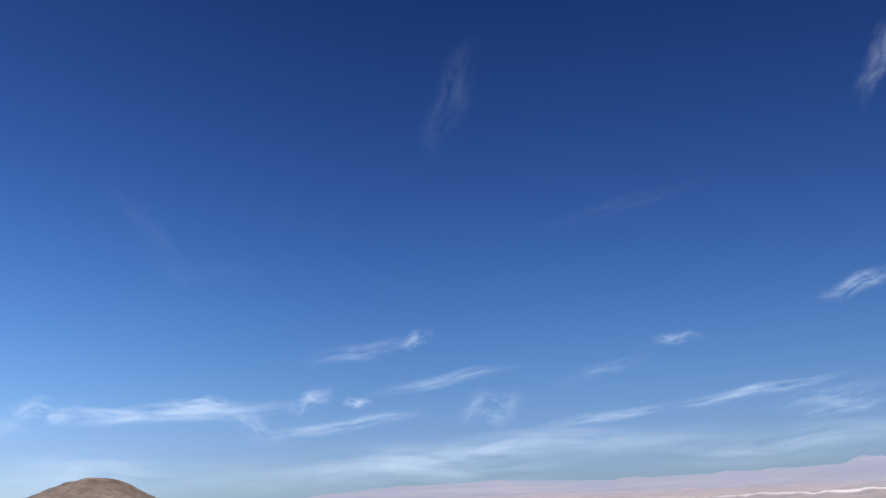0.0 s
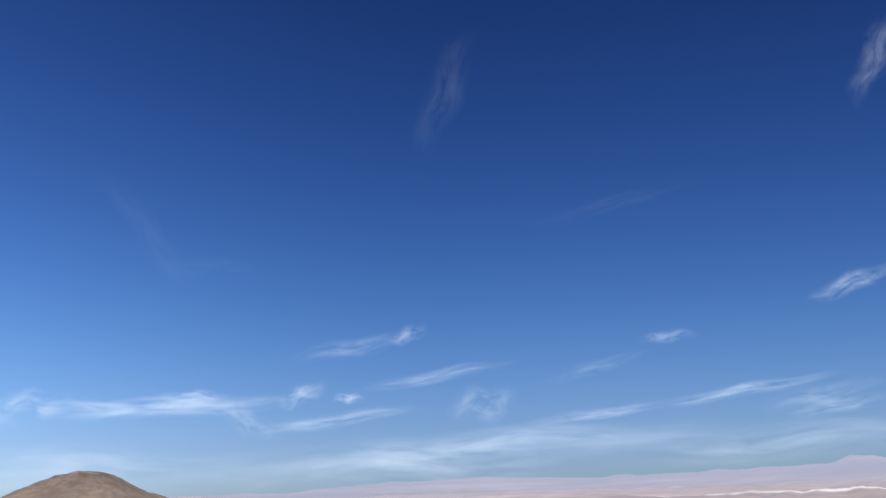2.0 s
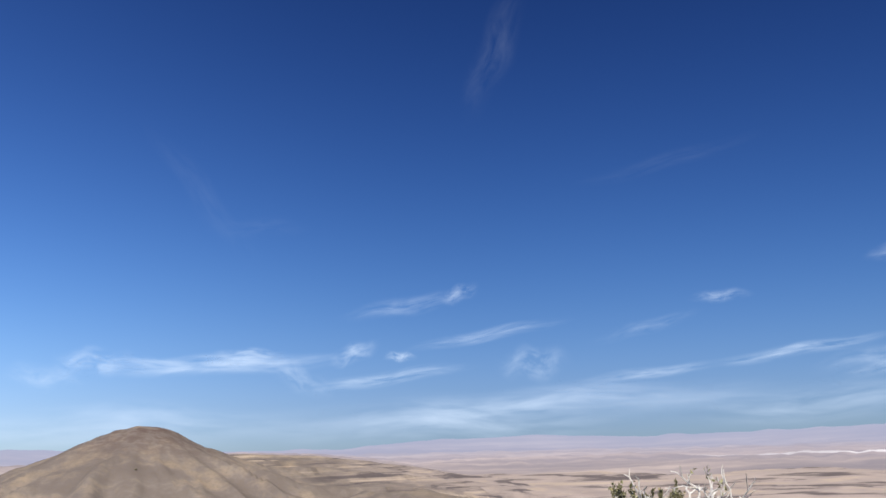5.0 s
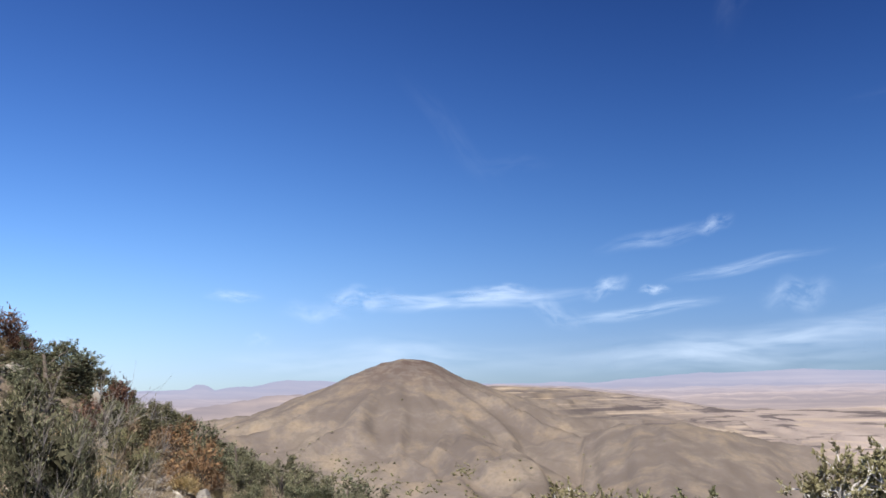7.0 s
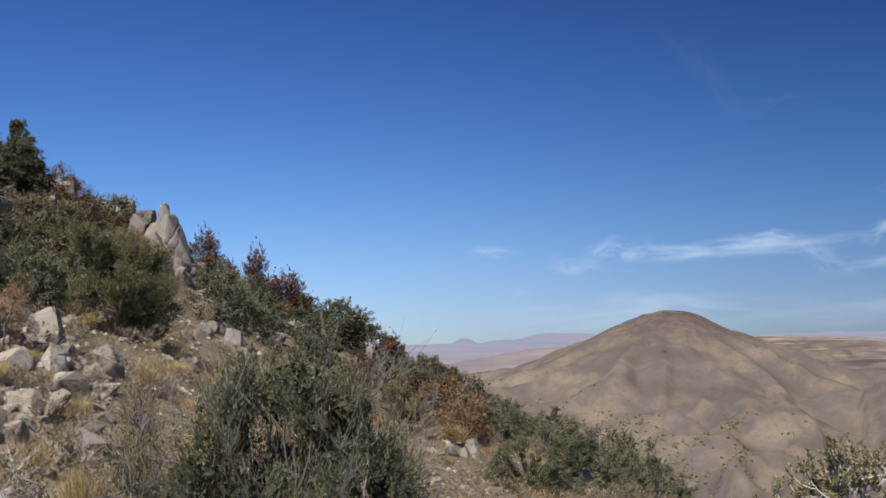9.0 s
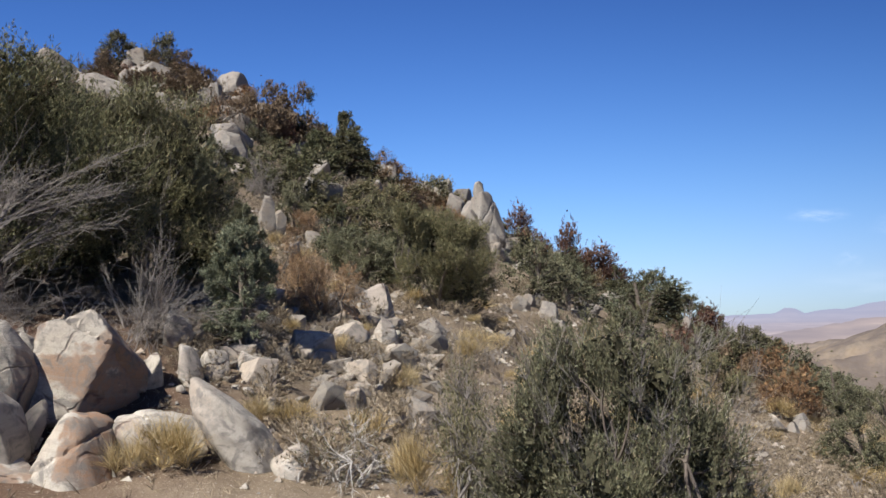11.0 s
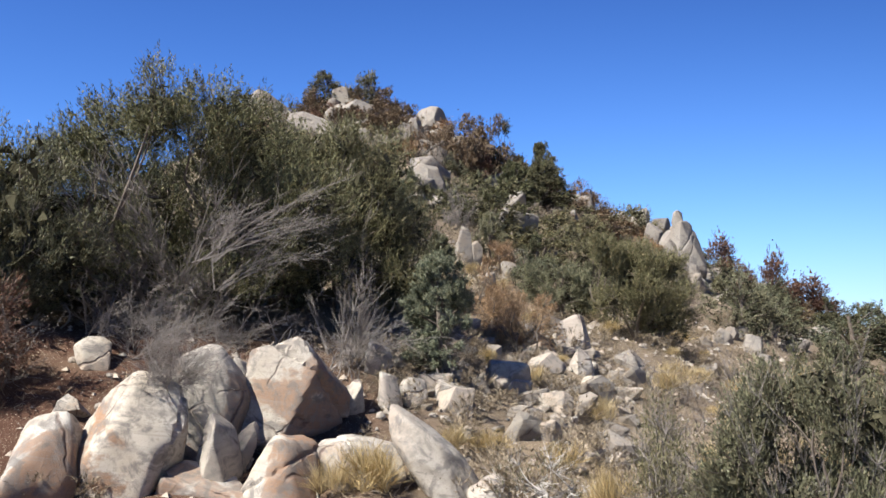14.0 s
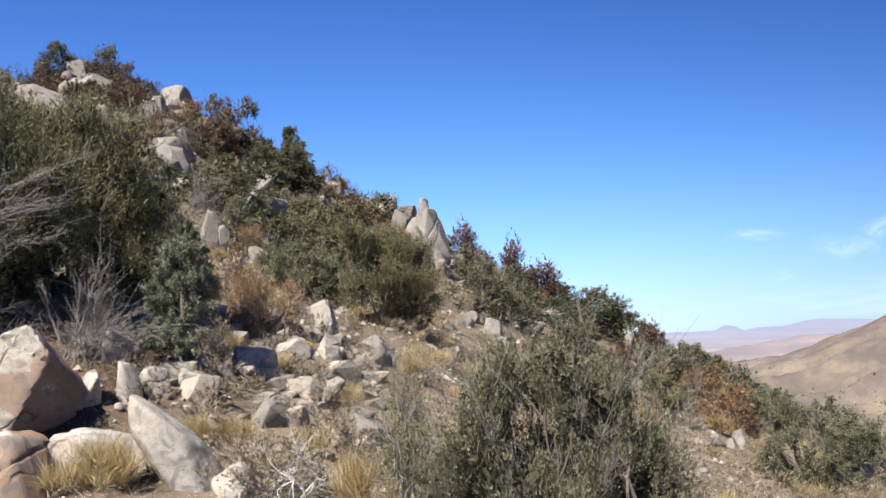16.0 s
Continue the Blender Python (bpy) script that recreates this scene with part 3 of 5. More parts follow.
def block_mesh(name, seed, w, d, h, corners=15, material=None, taper=0.0, fine=2, peak=None):
    """A slab or block broken along flat joints: few large facets, their edges chipped and worn."""
    rng = np.random.default_rng(seed)
    q = rng.uniform(-1, 1, (corners, 3))
    q = q / np.abs(q).max(1)[:, None] * rng.uniform(0.82, 1.0, (corners, 1))
    q[:, :2] *= 1 - taper * np.clip(q[:, 2:] * 0.5 + 0.5, 0, 1)
    if peak is not None:                                                    # a fin: broad foot, narrow top set to one side
        foot = np.array([(a, b, -1) for a in (-1, 1) for b in (-1, 1)])
        waist = np.array([(0.80 * a + 0.4 * peak, 0.8 * b, 0.0) for a in (-1, 1) for b in (-1, 0.2, 1)])
        head = np.array([(peak + a, b, c) for a, b, c in ((-0.28, -0.3, 0.94), (0.16, 0.1, 1.0), (0.36, -0.25, 0.74), (-0.1, 0.5, 0.9))])
        q = np.concatenate([foot, waist, head]) + rng.normal(size=(14, 3)) * 0.07
    bm = bmesh.new()
    for p in q:
        bm.verts.new(p)
    bmesh.ops.convex_hull(bm, input=bm.verts)
    bmesh.ops.delete(bm, geom=[v for v in bm.verts if not v.link_faces], context="VERTS")
    bmesh.ops.bevel(bm, geom=bm.edges[:], offset=0.035, segments=1, affect="EDGES")
    bmesh.ops.triangulate(bm, faces=bm.faces[:])
    for k in range(fine):
        bmesh.ops.subdivide_edges(bm, edges=bm.edges[:], cuts=1)
        bmesh.ops.triangulate(bm, faces=bm.faces[:])
    p = np.array([v.co[:] for v in bm.verts])
    f = [[v.index for v in face.verts] for face in bm.faces]
    bm.free()
    lo, hi = p.min(0), p.max(0)
    p = (p - (lo + hi) / 2) / (hi - lo)
    p = p * (1 + 0.07 * noise3(p, 2.6, seed + 2) + 0.05 * noise3(p, 7.0, seed + 3) + 0.03 * noise3(p, 20.0, seed + 4))[:, None]
    p = p * np.array([w, d, h])
    p[:, 2] += h * 0.5
    me = bpy.data.meshes.new(name)
    me.from_pydata(p.tolist(), [], f)
    me.polygons.foreach_set("use_smooth", np.ones(len(f), bool))
    me.set_sharp_from_angle(angle=radians(15))
    me.materials.append(material or GRANITE)
    return me


def put_rock(me, az, r, lean=0.0, roll=0.0, sink=0.12, label="pale granite boulder weathered cream and grey", group="granite boulders", scale=(1, 1, 1), turn=None, back=0.0):
    ob = new("boulder", me)
    place, behind = at(az, r), at(az, r + back)
    place = Vector((behind.x, behind.y, place.z * 0.8 + behind.z * 0.2))
    ob.matrix_world = Matrix.Translation(place - Vector((0, 0, sink))) @ pose(0, 0, 0, lean, roll, az if turn is None else turn) @ Matrix.Diagonal((*scale, 1))
    return tagged(ob, label, "rock", group=group)


def worn_mesh(name, seed, w, d, h, planes=(), q=9.0, level=5, material=None, wild=0.16, cracks=(), many=5):
    """A boulder bounded by a few broad planes whose edges the weather has rounded: planes are (x, y, z, reach) seen
    from its front, cracks are (x, y, z, offset) of open joints."""
    rng = np.random.default_rng(seed)
    v, f = BALLS[level]
    base = [(-1, 0, 0.15, 1), (1, 0, 0.1, 1), (0, -1, 0.3, 1), (0, 1, 0, 1), (0, 0, 1, 1), (0, 0, -1, 1)]
    base = [tuple(np.array(k[:3]) + rng.normal(size=3) * wild) + (k[3],) for k in base]
    base += [tuple(rng.normal(size=3)) + (rng.uniform(1.0, 1.25) if many < 6 else rng.uniform(0.72, 1.05),) for k in range(many)]
    every = np.array(base + list(planes), float)
    n = every[:, :3] / np.linalg.norm(every[:, :3], axis=1)[:, None]
    g = np.maximum(v @ n.T, 0) / every[:, 3]
    p = v * ((g ** q).sum(1) ** (-1 / q))[:, None]
    p = p * (1 + 0.10 * noise3(p, 1.2, seed + 1) + 0.04 * noise3(p, 3.1, seed + 2))[:, None]
    for x, y, z, off in cracks:
        k = np.array((x, y, z), float) / math.sqrt(x * x + y * y + z * z)
        gap = np.abs(p @ k - off - 0.12 * noise3(p, 2.0, seed + 9))
        p = p * (1 - 0.10 * np.clip(1 - gap / 0.05, 0, 1))[:, None]
    lo, hi = p.min(0), p.max(0)
    p = (p - (lo + hi) / 2) / (hi - lo)
    p = p * (1 + 0.05 * noise3(p, 4.0, seed + 6) + 0.030 * noise3(p, 9.0, seed + 3) + 0.016 * noise3(p, 24.0, seed + 4))[:, None]
    p = p * np.array([w, d, h])
    p[:, 2] += h * 0.5
    me = bpy.data.meshes.new(name)
    me.from_pydata(p.tolist(), [], f)
    me.polygons.foreach_set("use_smooth", np.ones(len(f), bool))
    me.set_sharp_from_angle(angle=radians(26))
    me.materials.append(material or GRANITE)
    return me


# boulders on the bank beside the turnout: azimuth, distance, width, depth, foot and top heights, roll, planes, cracks
BANK = (
    ((82.2, 11.2, 0.84, 0.8, 0.05, 1.20), 10, ((-0.5, -0.5, 0.8, 0.95), (0.8, -0.2, 0.6, 1.0)), (), True, 6.0),
    ((78.4, 11.2, 1.24, 0.9, -0.10, 1.60), 6, ((-0.75, -0.3, 0.65, 0.72), (0.2, -0.75, 0.85, 0.78), (0.9, -0.5, -0.35, 0.8)), ((0.9, 0.1, -0.3, 0.55),), True, 9.0),
    ((75.0, 12.1, 1.50, 1.0, 0.20, 1.84), -6, ((0.1, -1.0, 0.55, 0.72), (0.8, -0.3, 0.5, 0.95), (0.9, -0.3, -0.5, 0.8)), ((0.8, 0.1, 0.45, -0.45),), True, 14.0),
    ((73.3, 11.0, 0.46, 0.4, 0.30, 1.12), -8, ((-0.8, -0.2, 0.55, 0.55), (0.85, -0.5, 0.1, 0.5)), (), False, 12.0),
    ((69.0, 12.4, 1.30, 1.1, 0.55, 1.95), 8, ((0.85, -0.62, -0.2, 0.60), (0.75, -0.1, 0.75, 0.70), (-0.3, -0.9, 0.25, 0.8)), ((0.5, 0.3, 0.8, 0.25),), True, 17.0),
    ((69.9, 10.7, 0.80, 0.8, -0.25, 0.90), 8, ((0.6, -0.5, 0.65, 0.72), (-0.8, -0.4, 0.3, 0.8)), ((-0.5, 0.1, 0.8, 0.3),), True, 8.0),
    ((65.6, 11.1, 1.00, 0.8, 0.10, 0.82), 7, ((0.4, -0.4, 0.9, 0.66), (-0.1, -0.8, 0.7, 0.75)), ((0.95, 0.2, 0.2, -0.1),), False, 8.0),
    ((61.6, 10.9, 0.62, 0.7, -0.20, 1.28), -40, ((-0.3, -0.6, 0.8, 0.75), (0.9, -0.1, 0.5, 0.8)), (), False, 7.0),
    ((58.1, 10.6, 0.52, 0.5, -0.25, 0.45), 0, ((-0.4, -0.5, 0.8, 0.8),), (), False, 7.0),
    ((74.2, 10.9, 0.95, 0.7, 0.00, 0.60), 10, ((0.0, -0.6, 0.9, 0.6),), ((0.3, 0.1, 0.95, 0.1),), True, 8.0),
    ((63.9, 13.2, 0.34, 0.4, 0.85, 1.52), -10, ((0.6, -0.6, 0.5, 0.7),), (), False, 14.0),
    ((62.5, 13.6, 0.42, 0.4, 0.90, 1.43), 24, ((0.2, -0.8, 0.6, 0.7),), (), False, 14.0),
    ((65.8, 12.9, 0.36, 0.4, 0.80, 1.43), 12, ((-0.5, -0.6, 0.6, 0.7),), (), False, 12.0),
    ((64.4, 14.1, 0.38, 0.4, 1.20, 1.95), 5, ((0.7, -0.6, 0.3, 0.7),), (), False, 12.0),
    ((72.0, 13.4, 0.24, 0.3, 1.25, 1.75), 0, (), (), False, 12.0),
    ((80.0, 13.9, 0.46, 0.5, 1.55, 2.05), 0, ((0.3, -0.7, 0.6, 0.8),), (), False, 9.0),
    ((72.0, 11.6, 0.26, 0.3, 0.40, 1.02), 20, ((-0.6, -0.6, 0.4, 0.6),), (), False, 12.0),
)
for i, ((az, r, w, d, z0, z1), roll, planes, joints, stained, q) in enumerate(BANK):
    p = at(az, r)
    low = min(z0, p.z - 0.10) if i != 7 else z0
    ob = new("boulder", worn_mesh("boulder", 100 + i, w * 1.04, d, z1 - low, planes, q * 1.7, 5 if i < 10 else 4, STAINED if stained else GRANITE, 0.22, joints, 7 if i else 5))
    half = (z1 - low) / 2
    ob.matrix_world = Matrix.Translation((p.x, p.y, low + half)) @ pose(0, 0, 0, 0, roll, az) @ Matrix.Translation((0, 0, -half))
    tagged(ob, "big granite boulder with rusty orange stain on dirt bank" if stained else "pale angular granite boulder on red dirt bank", "rock", "bank boulders")
# tumbled stones of the rock field
FIELD = (
    (53.3, 19.7, 0.78, 0.88), (55.1, 19.5, 0.55, 0.54), (52.7, 18.4, 0.47, 0.56), (54.9, 17.5, 0.90, 0.39), (57.3, 15.5, 0.66, 0.52),
    (58.6, 15.1, 0.26, 0.26), (56.5, 15.4, 0.44, 0.34), (52.8, 14.9, 0.38, 0.53), (54.6, 14.9, 0.51, 0.33), (56.1, 14.2, 0.48, 0.23),
    (60.2, 13.5, 0.46, 0.38), (57.7, 17.0, 0.29, 0.38), (60.7, 14.3, 0.24, 0.24), (54.2, 14.1, 0.32, 0.23), (51.9, 17.1, 0.48, 0.37),
)
for i, (az, r, w, h) in enumerate(FIELD):
    me = block_mesh("boulder", 200 + i, w * 1.12, w * 0.85, h * 0.9 + 0.15, 15, (GRANITE, GREY)[i % 2]) if i % 3 else rock_mesh("boulder", 200 + i, w * 1.08, w * 0.85, h * 0.9 + 0.15, 4, 7, 16)
    put_rock(me, az, r, -10, 7 * (i % 4) - 10, 0.15,
             "pale broken granite block in the rock field", "rock field", turn=az + 37 * i, back=w * 0.3)
# outcrops higher on the slope and on the crest: azimuth, distance, width, height, roll
SLOPE = (
    (71.2, 87.0, 4.6, 3.9, 26), (69.8, 80.0, 3.4, 2.4, 28), (68.6, 72.4, 3.9, 2.9, 30), (66.4, 86.5, 2.1, 3.4, 4), (66.9, 85.0, 1.6, 2.4, 0), (65.6, 76.2, 2.5, 2.2, 12), (66.3, 78.0, 1.9, 1.9, 0),
    (67.4, 87.0, 1.6, 2.7, 0), (64.9, 79.0, 1.8, 1.7, 8), (61.2, 79.0, 2.5, 3.1, 4), (60.6, 78.0, 1.8, 1.7, 10), (62.1, 70.3, 1.3, 2.6, 0), (62.8, 68.0, 1.2, 2.0, 6), (64.1, 58.9, 1.6, 1.3, 14), (63.2, 60.0, 1.3, 1.0, 0),
    (65.4, 62.0, 1.9, 1.2, 18), (61.9, 46.1, 1.9, 1.6, 26), (62.6, 44.0, 1.2, 0.9, 20), (59.5, 29.5, 0.64, 1.5, 4), (59.0, 30.4, 0.5, 0.9, 12), (56.2, 30.8, 0.66, 0.9, -24), (60.7, 21.0, 0.4, 0.5, 0), (61.6, 24.0, 0.5, 0.5, 0),
    (52.3, 64.5, 1.1, 1.9, 6), (53.9, 58.5, 1.1, 1.0, 8), (53.3, 56.0, 0.9, 0.7, 0), (49.5, 59.7, 1.3, 2.6, 10), (48.7, 59.3, 1.4, 2.5, 18), (50.2, 60.0, 0.9, 1.8, 0),
    (44.3, 34.2, 0.66, 0.45, 20), (43.5, 32.7, 0.75, 0.7, 0), (45.2, 32.7, 0.8, 0.45, 10), (44.7, 33.4, 0.7, 0.4, 0), (42.9, 32.0, 0.5, 0.4, 0), (46.0, 31.5, 0.5, 0.35, 0),
    (36.0, 53.7, 0.55, 1.2, 10), (31.1, 34.5, 1.15, 0.55, 16), (31.7, 35.5, 0.8, 0.4, 10), (30.1, 26.2, 0.55, 0.45, 0), (30.6, 25.4, 0.4, 0.3, 0), (22.8, 37.0, 0.8, 0.9, 12), (22.2, 36.4, 0.6, 0.6, 0), (26.5, 22.7, 0.45, 0.42, 0),
    (33.0, 30.0, 0.9, 0.35, 14), (32.0, 27.0, 0.6, 0.3, 0), (28.9, 24.0, 0.5, 0.3, 0),
)
for i, (az, r, w, h, roll) in enumerate(SLOPE):
    w = w * (1.25 if r > 40 else 1.1)
    me = rock_mesh("boulder", 300 + i, w, w * 0.9, h * (0.66 if r > 60 else 0.8) + 0.4, 4, 9, 20, GREY, 0.30, 0.0, w > 1.2, 0.35)
    ob = new("boulder", me)
    ob.matrix_world = Matrix.Translation(at(az, r, -0.4)) @ pose(0, 0, 0, 0, roll, az)
    tagged(ob, "pale granite knob on the mountain crest" if r > 70 else "grey granite outcrop among shrubs on the slope", "rock", "slope outcrops")
# the split spire: a tall leaning slab, its cap stone and the blocks broken from it. azimuth, distance, width, depth, foot and top height angle, roll
SPIRE = (
    (46.85, 50.0, 2.05, 1.5, 4.2, 7.75, 0, ((0.84, -0.25, 0.5, 0.50), (-0.92, -0.3, 0.22, 0.62), (0.5, -0.85, 0.2, 0.7))),
    (47.22, 50.2, 0.62, 0.6, 7.2, 8.30, 6, ((0.6, -0.3, 0.7, 0.8),)),
    (46.65, 49.4, 0.85, 0.7, 4.4, 6.90, -22, ((0.85, -0.3, 0.4, 0.6),)),
    (47.75, 50.2, 0.80, 0.9, 4.8, 7.30, 10, ((-0.7, -0.4, 0.5, 0.7),)),
    (48.25, 50.6, 0.85, 0.9, 5.0, 7.35, 16, ((-0.6, -0.3, 0.7, 0.75),)),
    (47.85, 49.4, 0.55, 0.5, 4.6, 6.55, 0, ()),
    (46.15, 48.6, 0.62, 0.6, 3.9, 5.35, -8, ((0.7, -0.4, 0.4, 0.7),)),
    (46.45, 48.2, 0.50, 0.5, 3.8, 4.80, 12, ()),
    (45.75, 49.4, 0.80, 0.7, 4.0, 5.30, -30, ((0.8, -0.2, 0.5, 0.6),)),
    (48.9, 51.5, 0.9, 0.8, 5.4, 7.70, 12, ()),
)
for i, (az, r, w, d, e0, e1, roll, planes) in enumerate(SPIRE):
    p = at(az, r)
    z0, z1 = (1.6 + r * math.tan(radians(e)) for e in (e0, e1))
    z0 = min(z0, p.z - 0.2) if i != 1 else z0
    ob = new("boulder", worn_mesh("boulder", 500 + i, w, d, z1 - z0, planes, 22.0, 5 if i == 0 else 4, GREY, 0.14, ((0.75, 0.3, -0.6, 0.12), (0.6, 0.2, -0.75, -0.2)) if i == 0 else (), 5 if i == 0 else 8))
    ob.matrix_world = Matrix.Translation((p.x, p.y, z0)) @ pose(0, 0, 0, 0, roll, az)
    tagged(ob, "tall grey granite slab of a split spire", "rock", "granite spire")


# ---- plants ----
def leaf_material(name, dark, light, old, glow=0.14):
    m, n, l, b = graph(name, 0.58, 0.25)
    isl = n.new("ShaderNodeNewGeometry").outputs["Random Per Island"]
    own = n.new("ShaderNodeObjectInfo").outputs["Random"]
    c = ramp(n, l, isl, ((0.0, tuple(0.45 * v for v in dark)), (0.35, dark), (0.75, light), (0.90, tuple(1.12 * v for v in light)), (0.96, old)))
    patch = tex(n, l, objco(n, l, 9.0), 2.2, 3)
    c = mixc(n, l, ramp(n, l, patch, ((0.35, 0.55), (0.6, 0.0))), c, tuple(0.55 * v for v in dark))
    c = mixc(n, l, times(n, l, own, 0.35), c, old)
    l.new(c, b.inputs["Base Color"])
    t = n.new("ShaderNodeBsdfTranslucent")
    l.new(c, t.inputs[0])
    mix = n.new("ShaderNodeMixShader")
    mix.inputs[0].default_value = glow
    l.new(b.outputs[0], mix.inputs[1])
    l.new(t.outputs[0], mix.inputs[2])
    l.new(mix.outputs[0], n["Material Output"].inputs[0])
    return m


def bark_material(name, dark, light):
    m, n, l, b = graph(name, 0.9, 0.15)
    p = objco(n, l, 5.0)
    c = mixc(n, l, tex(n, l, p, 14.0, 4, 0.7), dark, light)
    isl = n.new("ShaderNodeNewGeometry").outputs["Random Per Island"]
    c = mixc(n, l, times(n, l, isl, 0.5), c, dark)
    l.new(c, b.inputs["Base Color"])
    return m


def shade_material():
    """A mottled dark brown that paints in the shade deep inside a crown."""
    m, n, l, b = graph("inner_crown_shade", 0.95, 0.05)
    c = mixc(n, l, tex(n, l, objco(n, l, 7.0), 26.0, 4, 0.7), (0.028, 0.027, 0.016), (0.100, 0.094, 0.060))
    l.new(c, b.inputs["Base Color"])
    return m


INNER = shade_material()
OLIVE = leaf_material("olive_shrub_leaf", (0.088, 0.094, 0.045), (0.232, 0.232, 0.118), (0.32, 0.255, 0.14))
DUSKY = leaf_material("dusky_grey_green_leaf", (0.058, 0.065, 0.036), (0.185, 0.192, 0.110), (0.31, 0.27, 0.17))
PALE_OLIVE = leaf_material("pale_olive_leaf", (0.095, 0.097, 0.047), (0.236, 0.223, 0.121), (0.336, 0.284, 0.168))
GREEN = leaf_material("grey_green_needle", (0.098, 0.111, 0.066), (0.228, 0.244, 0.150), (0.32, 0.28, 0.17))
SILVER = leaf_material("pale_grey_green_needle", (0.120, 0.140, 0.092), (0.285, 0.310, 0.205), (0.36, 0.33, 0.22))
DARK = leaf_material("dark_green_needle", (0.078, 0.091, 0.044), (0.189, 0.195, 0.101), (0.234, 0.182, 0.104))
RUST = leaf_material("dead_rust_leaf", (0.13, 0.068, 0.036), (0.30, 0.175, 0.090), (0.38, 0.25, 0.13))
TAWNY = leaf_material("dead_tawny_leaf", (0.20, 0.125, 0.070), (0.42, 0.275, 0.160), (0.50, 0.36, 0.22))
DARK_RUST = leaf_material("dark_rust_leaf", (0.045, 0.024, 0.017), (0.125, 0.058, 0.038), (0.18, 0.10, 0.065))
BURNT = leaf_material("scorched_brown_leaf", (0.095, 0.066, 0.040), (0.215, 0.150, 0.092), (0.24, 0.175, 0.11))
EMBER = leaf_material("scorched_dark_red_leaf", (0.075, 0.038, 0.027), (0.185, 0.092, 0.060), (0.20, 0.12, 0.08))
BRUSH = leaf_material("dry_brush_leaf", (0.17, 0.135, 0.095), (0.33, 0.275, 0.20), (0.42, 0.33, 0.21))
STRAW = leaf_material("yellow_straw", (0.36, 0.26, 0.11), (0.58, 0.45, 0.23), (0.66, 0.56, 0.36), 0.3)
BARK = bark_material("grey_brown_bark", (0.085, 0.068, 0.055), (0.22, 0.185, 0.155))
DEADWOOD = bark_material("bleached_deadwood", (0.14, 0.124, 0.112), (0.33, 0.300, 0.272))
WHITEWOOD = bark_material("sun_bleached_branch", (0.34, 0.32, 0.29), (0.62, 0.59, 0.55))
CHAR = bark_material("charred_bark", (0.018, 0.016, 0.015), (0.075, 0.065, 0.058))


class Tubes:
    """Collects tapered limbs into one mesh."""

    def __init__(self):
        self.v, self.f, self.n = [], [], 0

    def limb(self, pts, r0, r1, sides=4):
        pts = np.asarray(pts, float)
        k = len(pts)
        t = np.gradient(pts, axis=0)
        t /= np.linalg.norm(t, axis=1)[:, None] + 1e-9
        a = np.cross(t, (0.31, 0.17, 0.93))
        bad = np.linalg.norm(a, axis=1) < 0.05
        a[bad] = np.cross(t[bad], (1, 0, 0))
        a /= np.linalg.norm(a, axis=1)[:, None] + 1e-9
        b = np.cross(t, a)
        ang = np.arange(sides) * 2 * np.pi / sides
        rad = np.linspace(r0, r1, k)
        ring = pts[:, None, :] + rad[:, None, None] * (np.cos(ang)[None, :, None] * a[:, None, :] + np.sin(ang)[None, :, None] * b[:, None, :])
        self.v.append(ring.reshape(-1, 3))
        i = np.arange(k - 1)[:, None] * sides
        j = np.arange(sides)[None, :]
        q = np.stack([i + j, i + (j + 1) % sides, i + sides + (j + 1) % sides, i + sides + j], -1).reshape(-1, 4)
        self.f.append(q + self.n)
        self.n += k * sides

    def mesh(self, name, material):
        me = bpy.data.meshes.new(name)
        me.from_pydata(np.concatenate(self.v).tolist(), [], np.concatenate(self.f).tolist())
        me.materials.append(material)
        return me


def leaves_mesh(name, tips, ways, per, length, width, spray, rng, material, droop=0.32):
    """Many small pointed leaves along sprays that start at tips and run along ways."""
    k = len(tips)
    o = np.repeat(tips, per, 0)
    d = np.repeat(ways, per, 0)
    s = rng.uniform(0, 1, len(o))[:, None]
    o = o + d * (s - 0.45) * spray + rng.normal(size=o.shape) * spray * 0.10 * (1.2 - s)
    g = d + rng.normal(size=d.shape) * droop
    g /= np.linalg.norm(g, axis=1)[:, None] + 1e-9
    side = np.cross(g, rng.normal(size=g.shape))
    side /= np.linalg.norm(side, axis=1)[:, None] + 1e-9
    ln = length * rng.uniform(0.6, 1.3, (len(o), 1))
    wd = width * rng.uniform(0.6, 1.3, (len(o), 1))
    v = np.stack([o - side * wd * 0.55, o + g * ln, o + side * wd * 0.55 + g * ln * 0.12], 1).reshape(-1, 3)
    me = bpy.data.meshes.new(name)
    f = np.arange(len(v)).reshape(-1, 3)
    me.from_pydata(v.tolist(), [], f.tolist())
    me.materials.append(material)
    return me


def child(name, me, parent, label=""):
    ob = new(name, me)
    ob.parent = parent
    return tagged(ob, label) if label else ob


def bend(a, b, rng, wobble, k=5, sag=0.0):
    t = np.linspace(0, 1, k)[:, None]
    w = rng.normal(size=3) * wobble * np.linalg.norm(np.subtract(b, a))
    return np.asarray(a) * (1 - t) + np.asarray(b) * t + np.sin(np.pi * t) * (w + np.array([0, 0, -sag]))


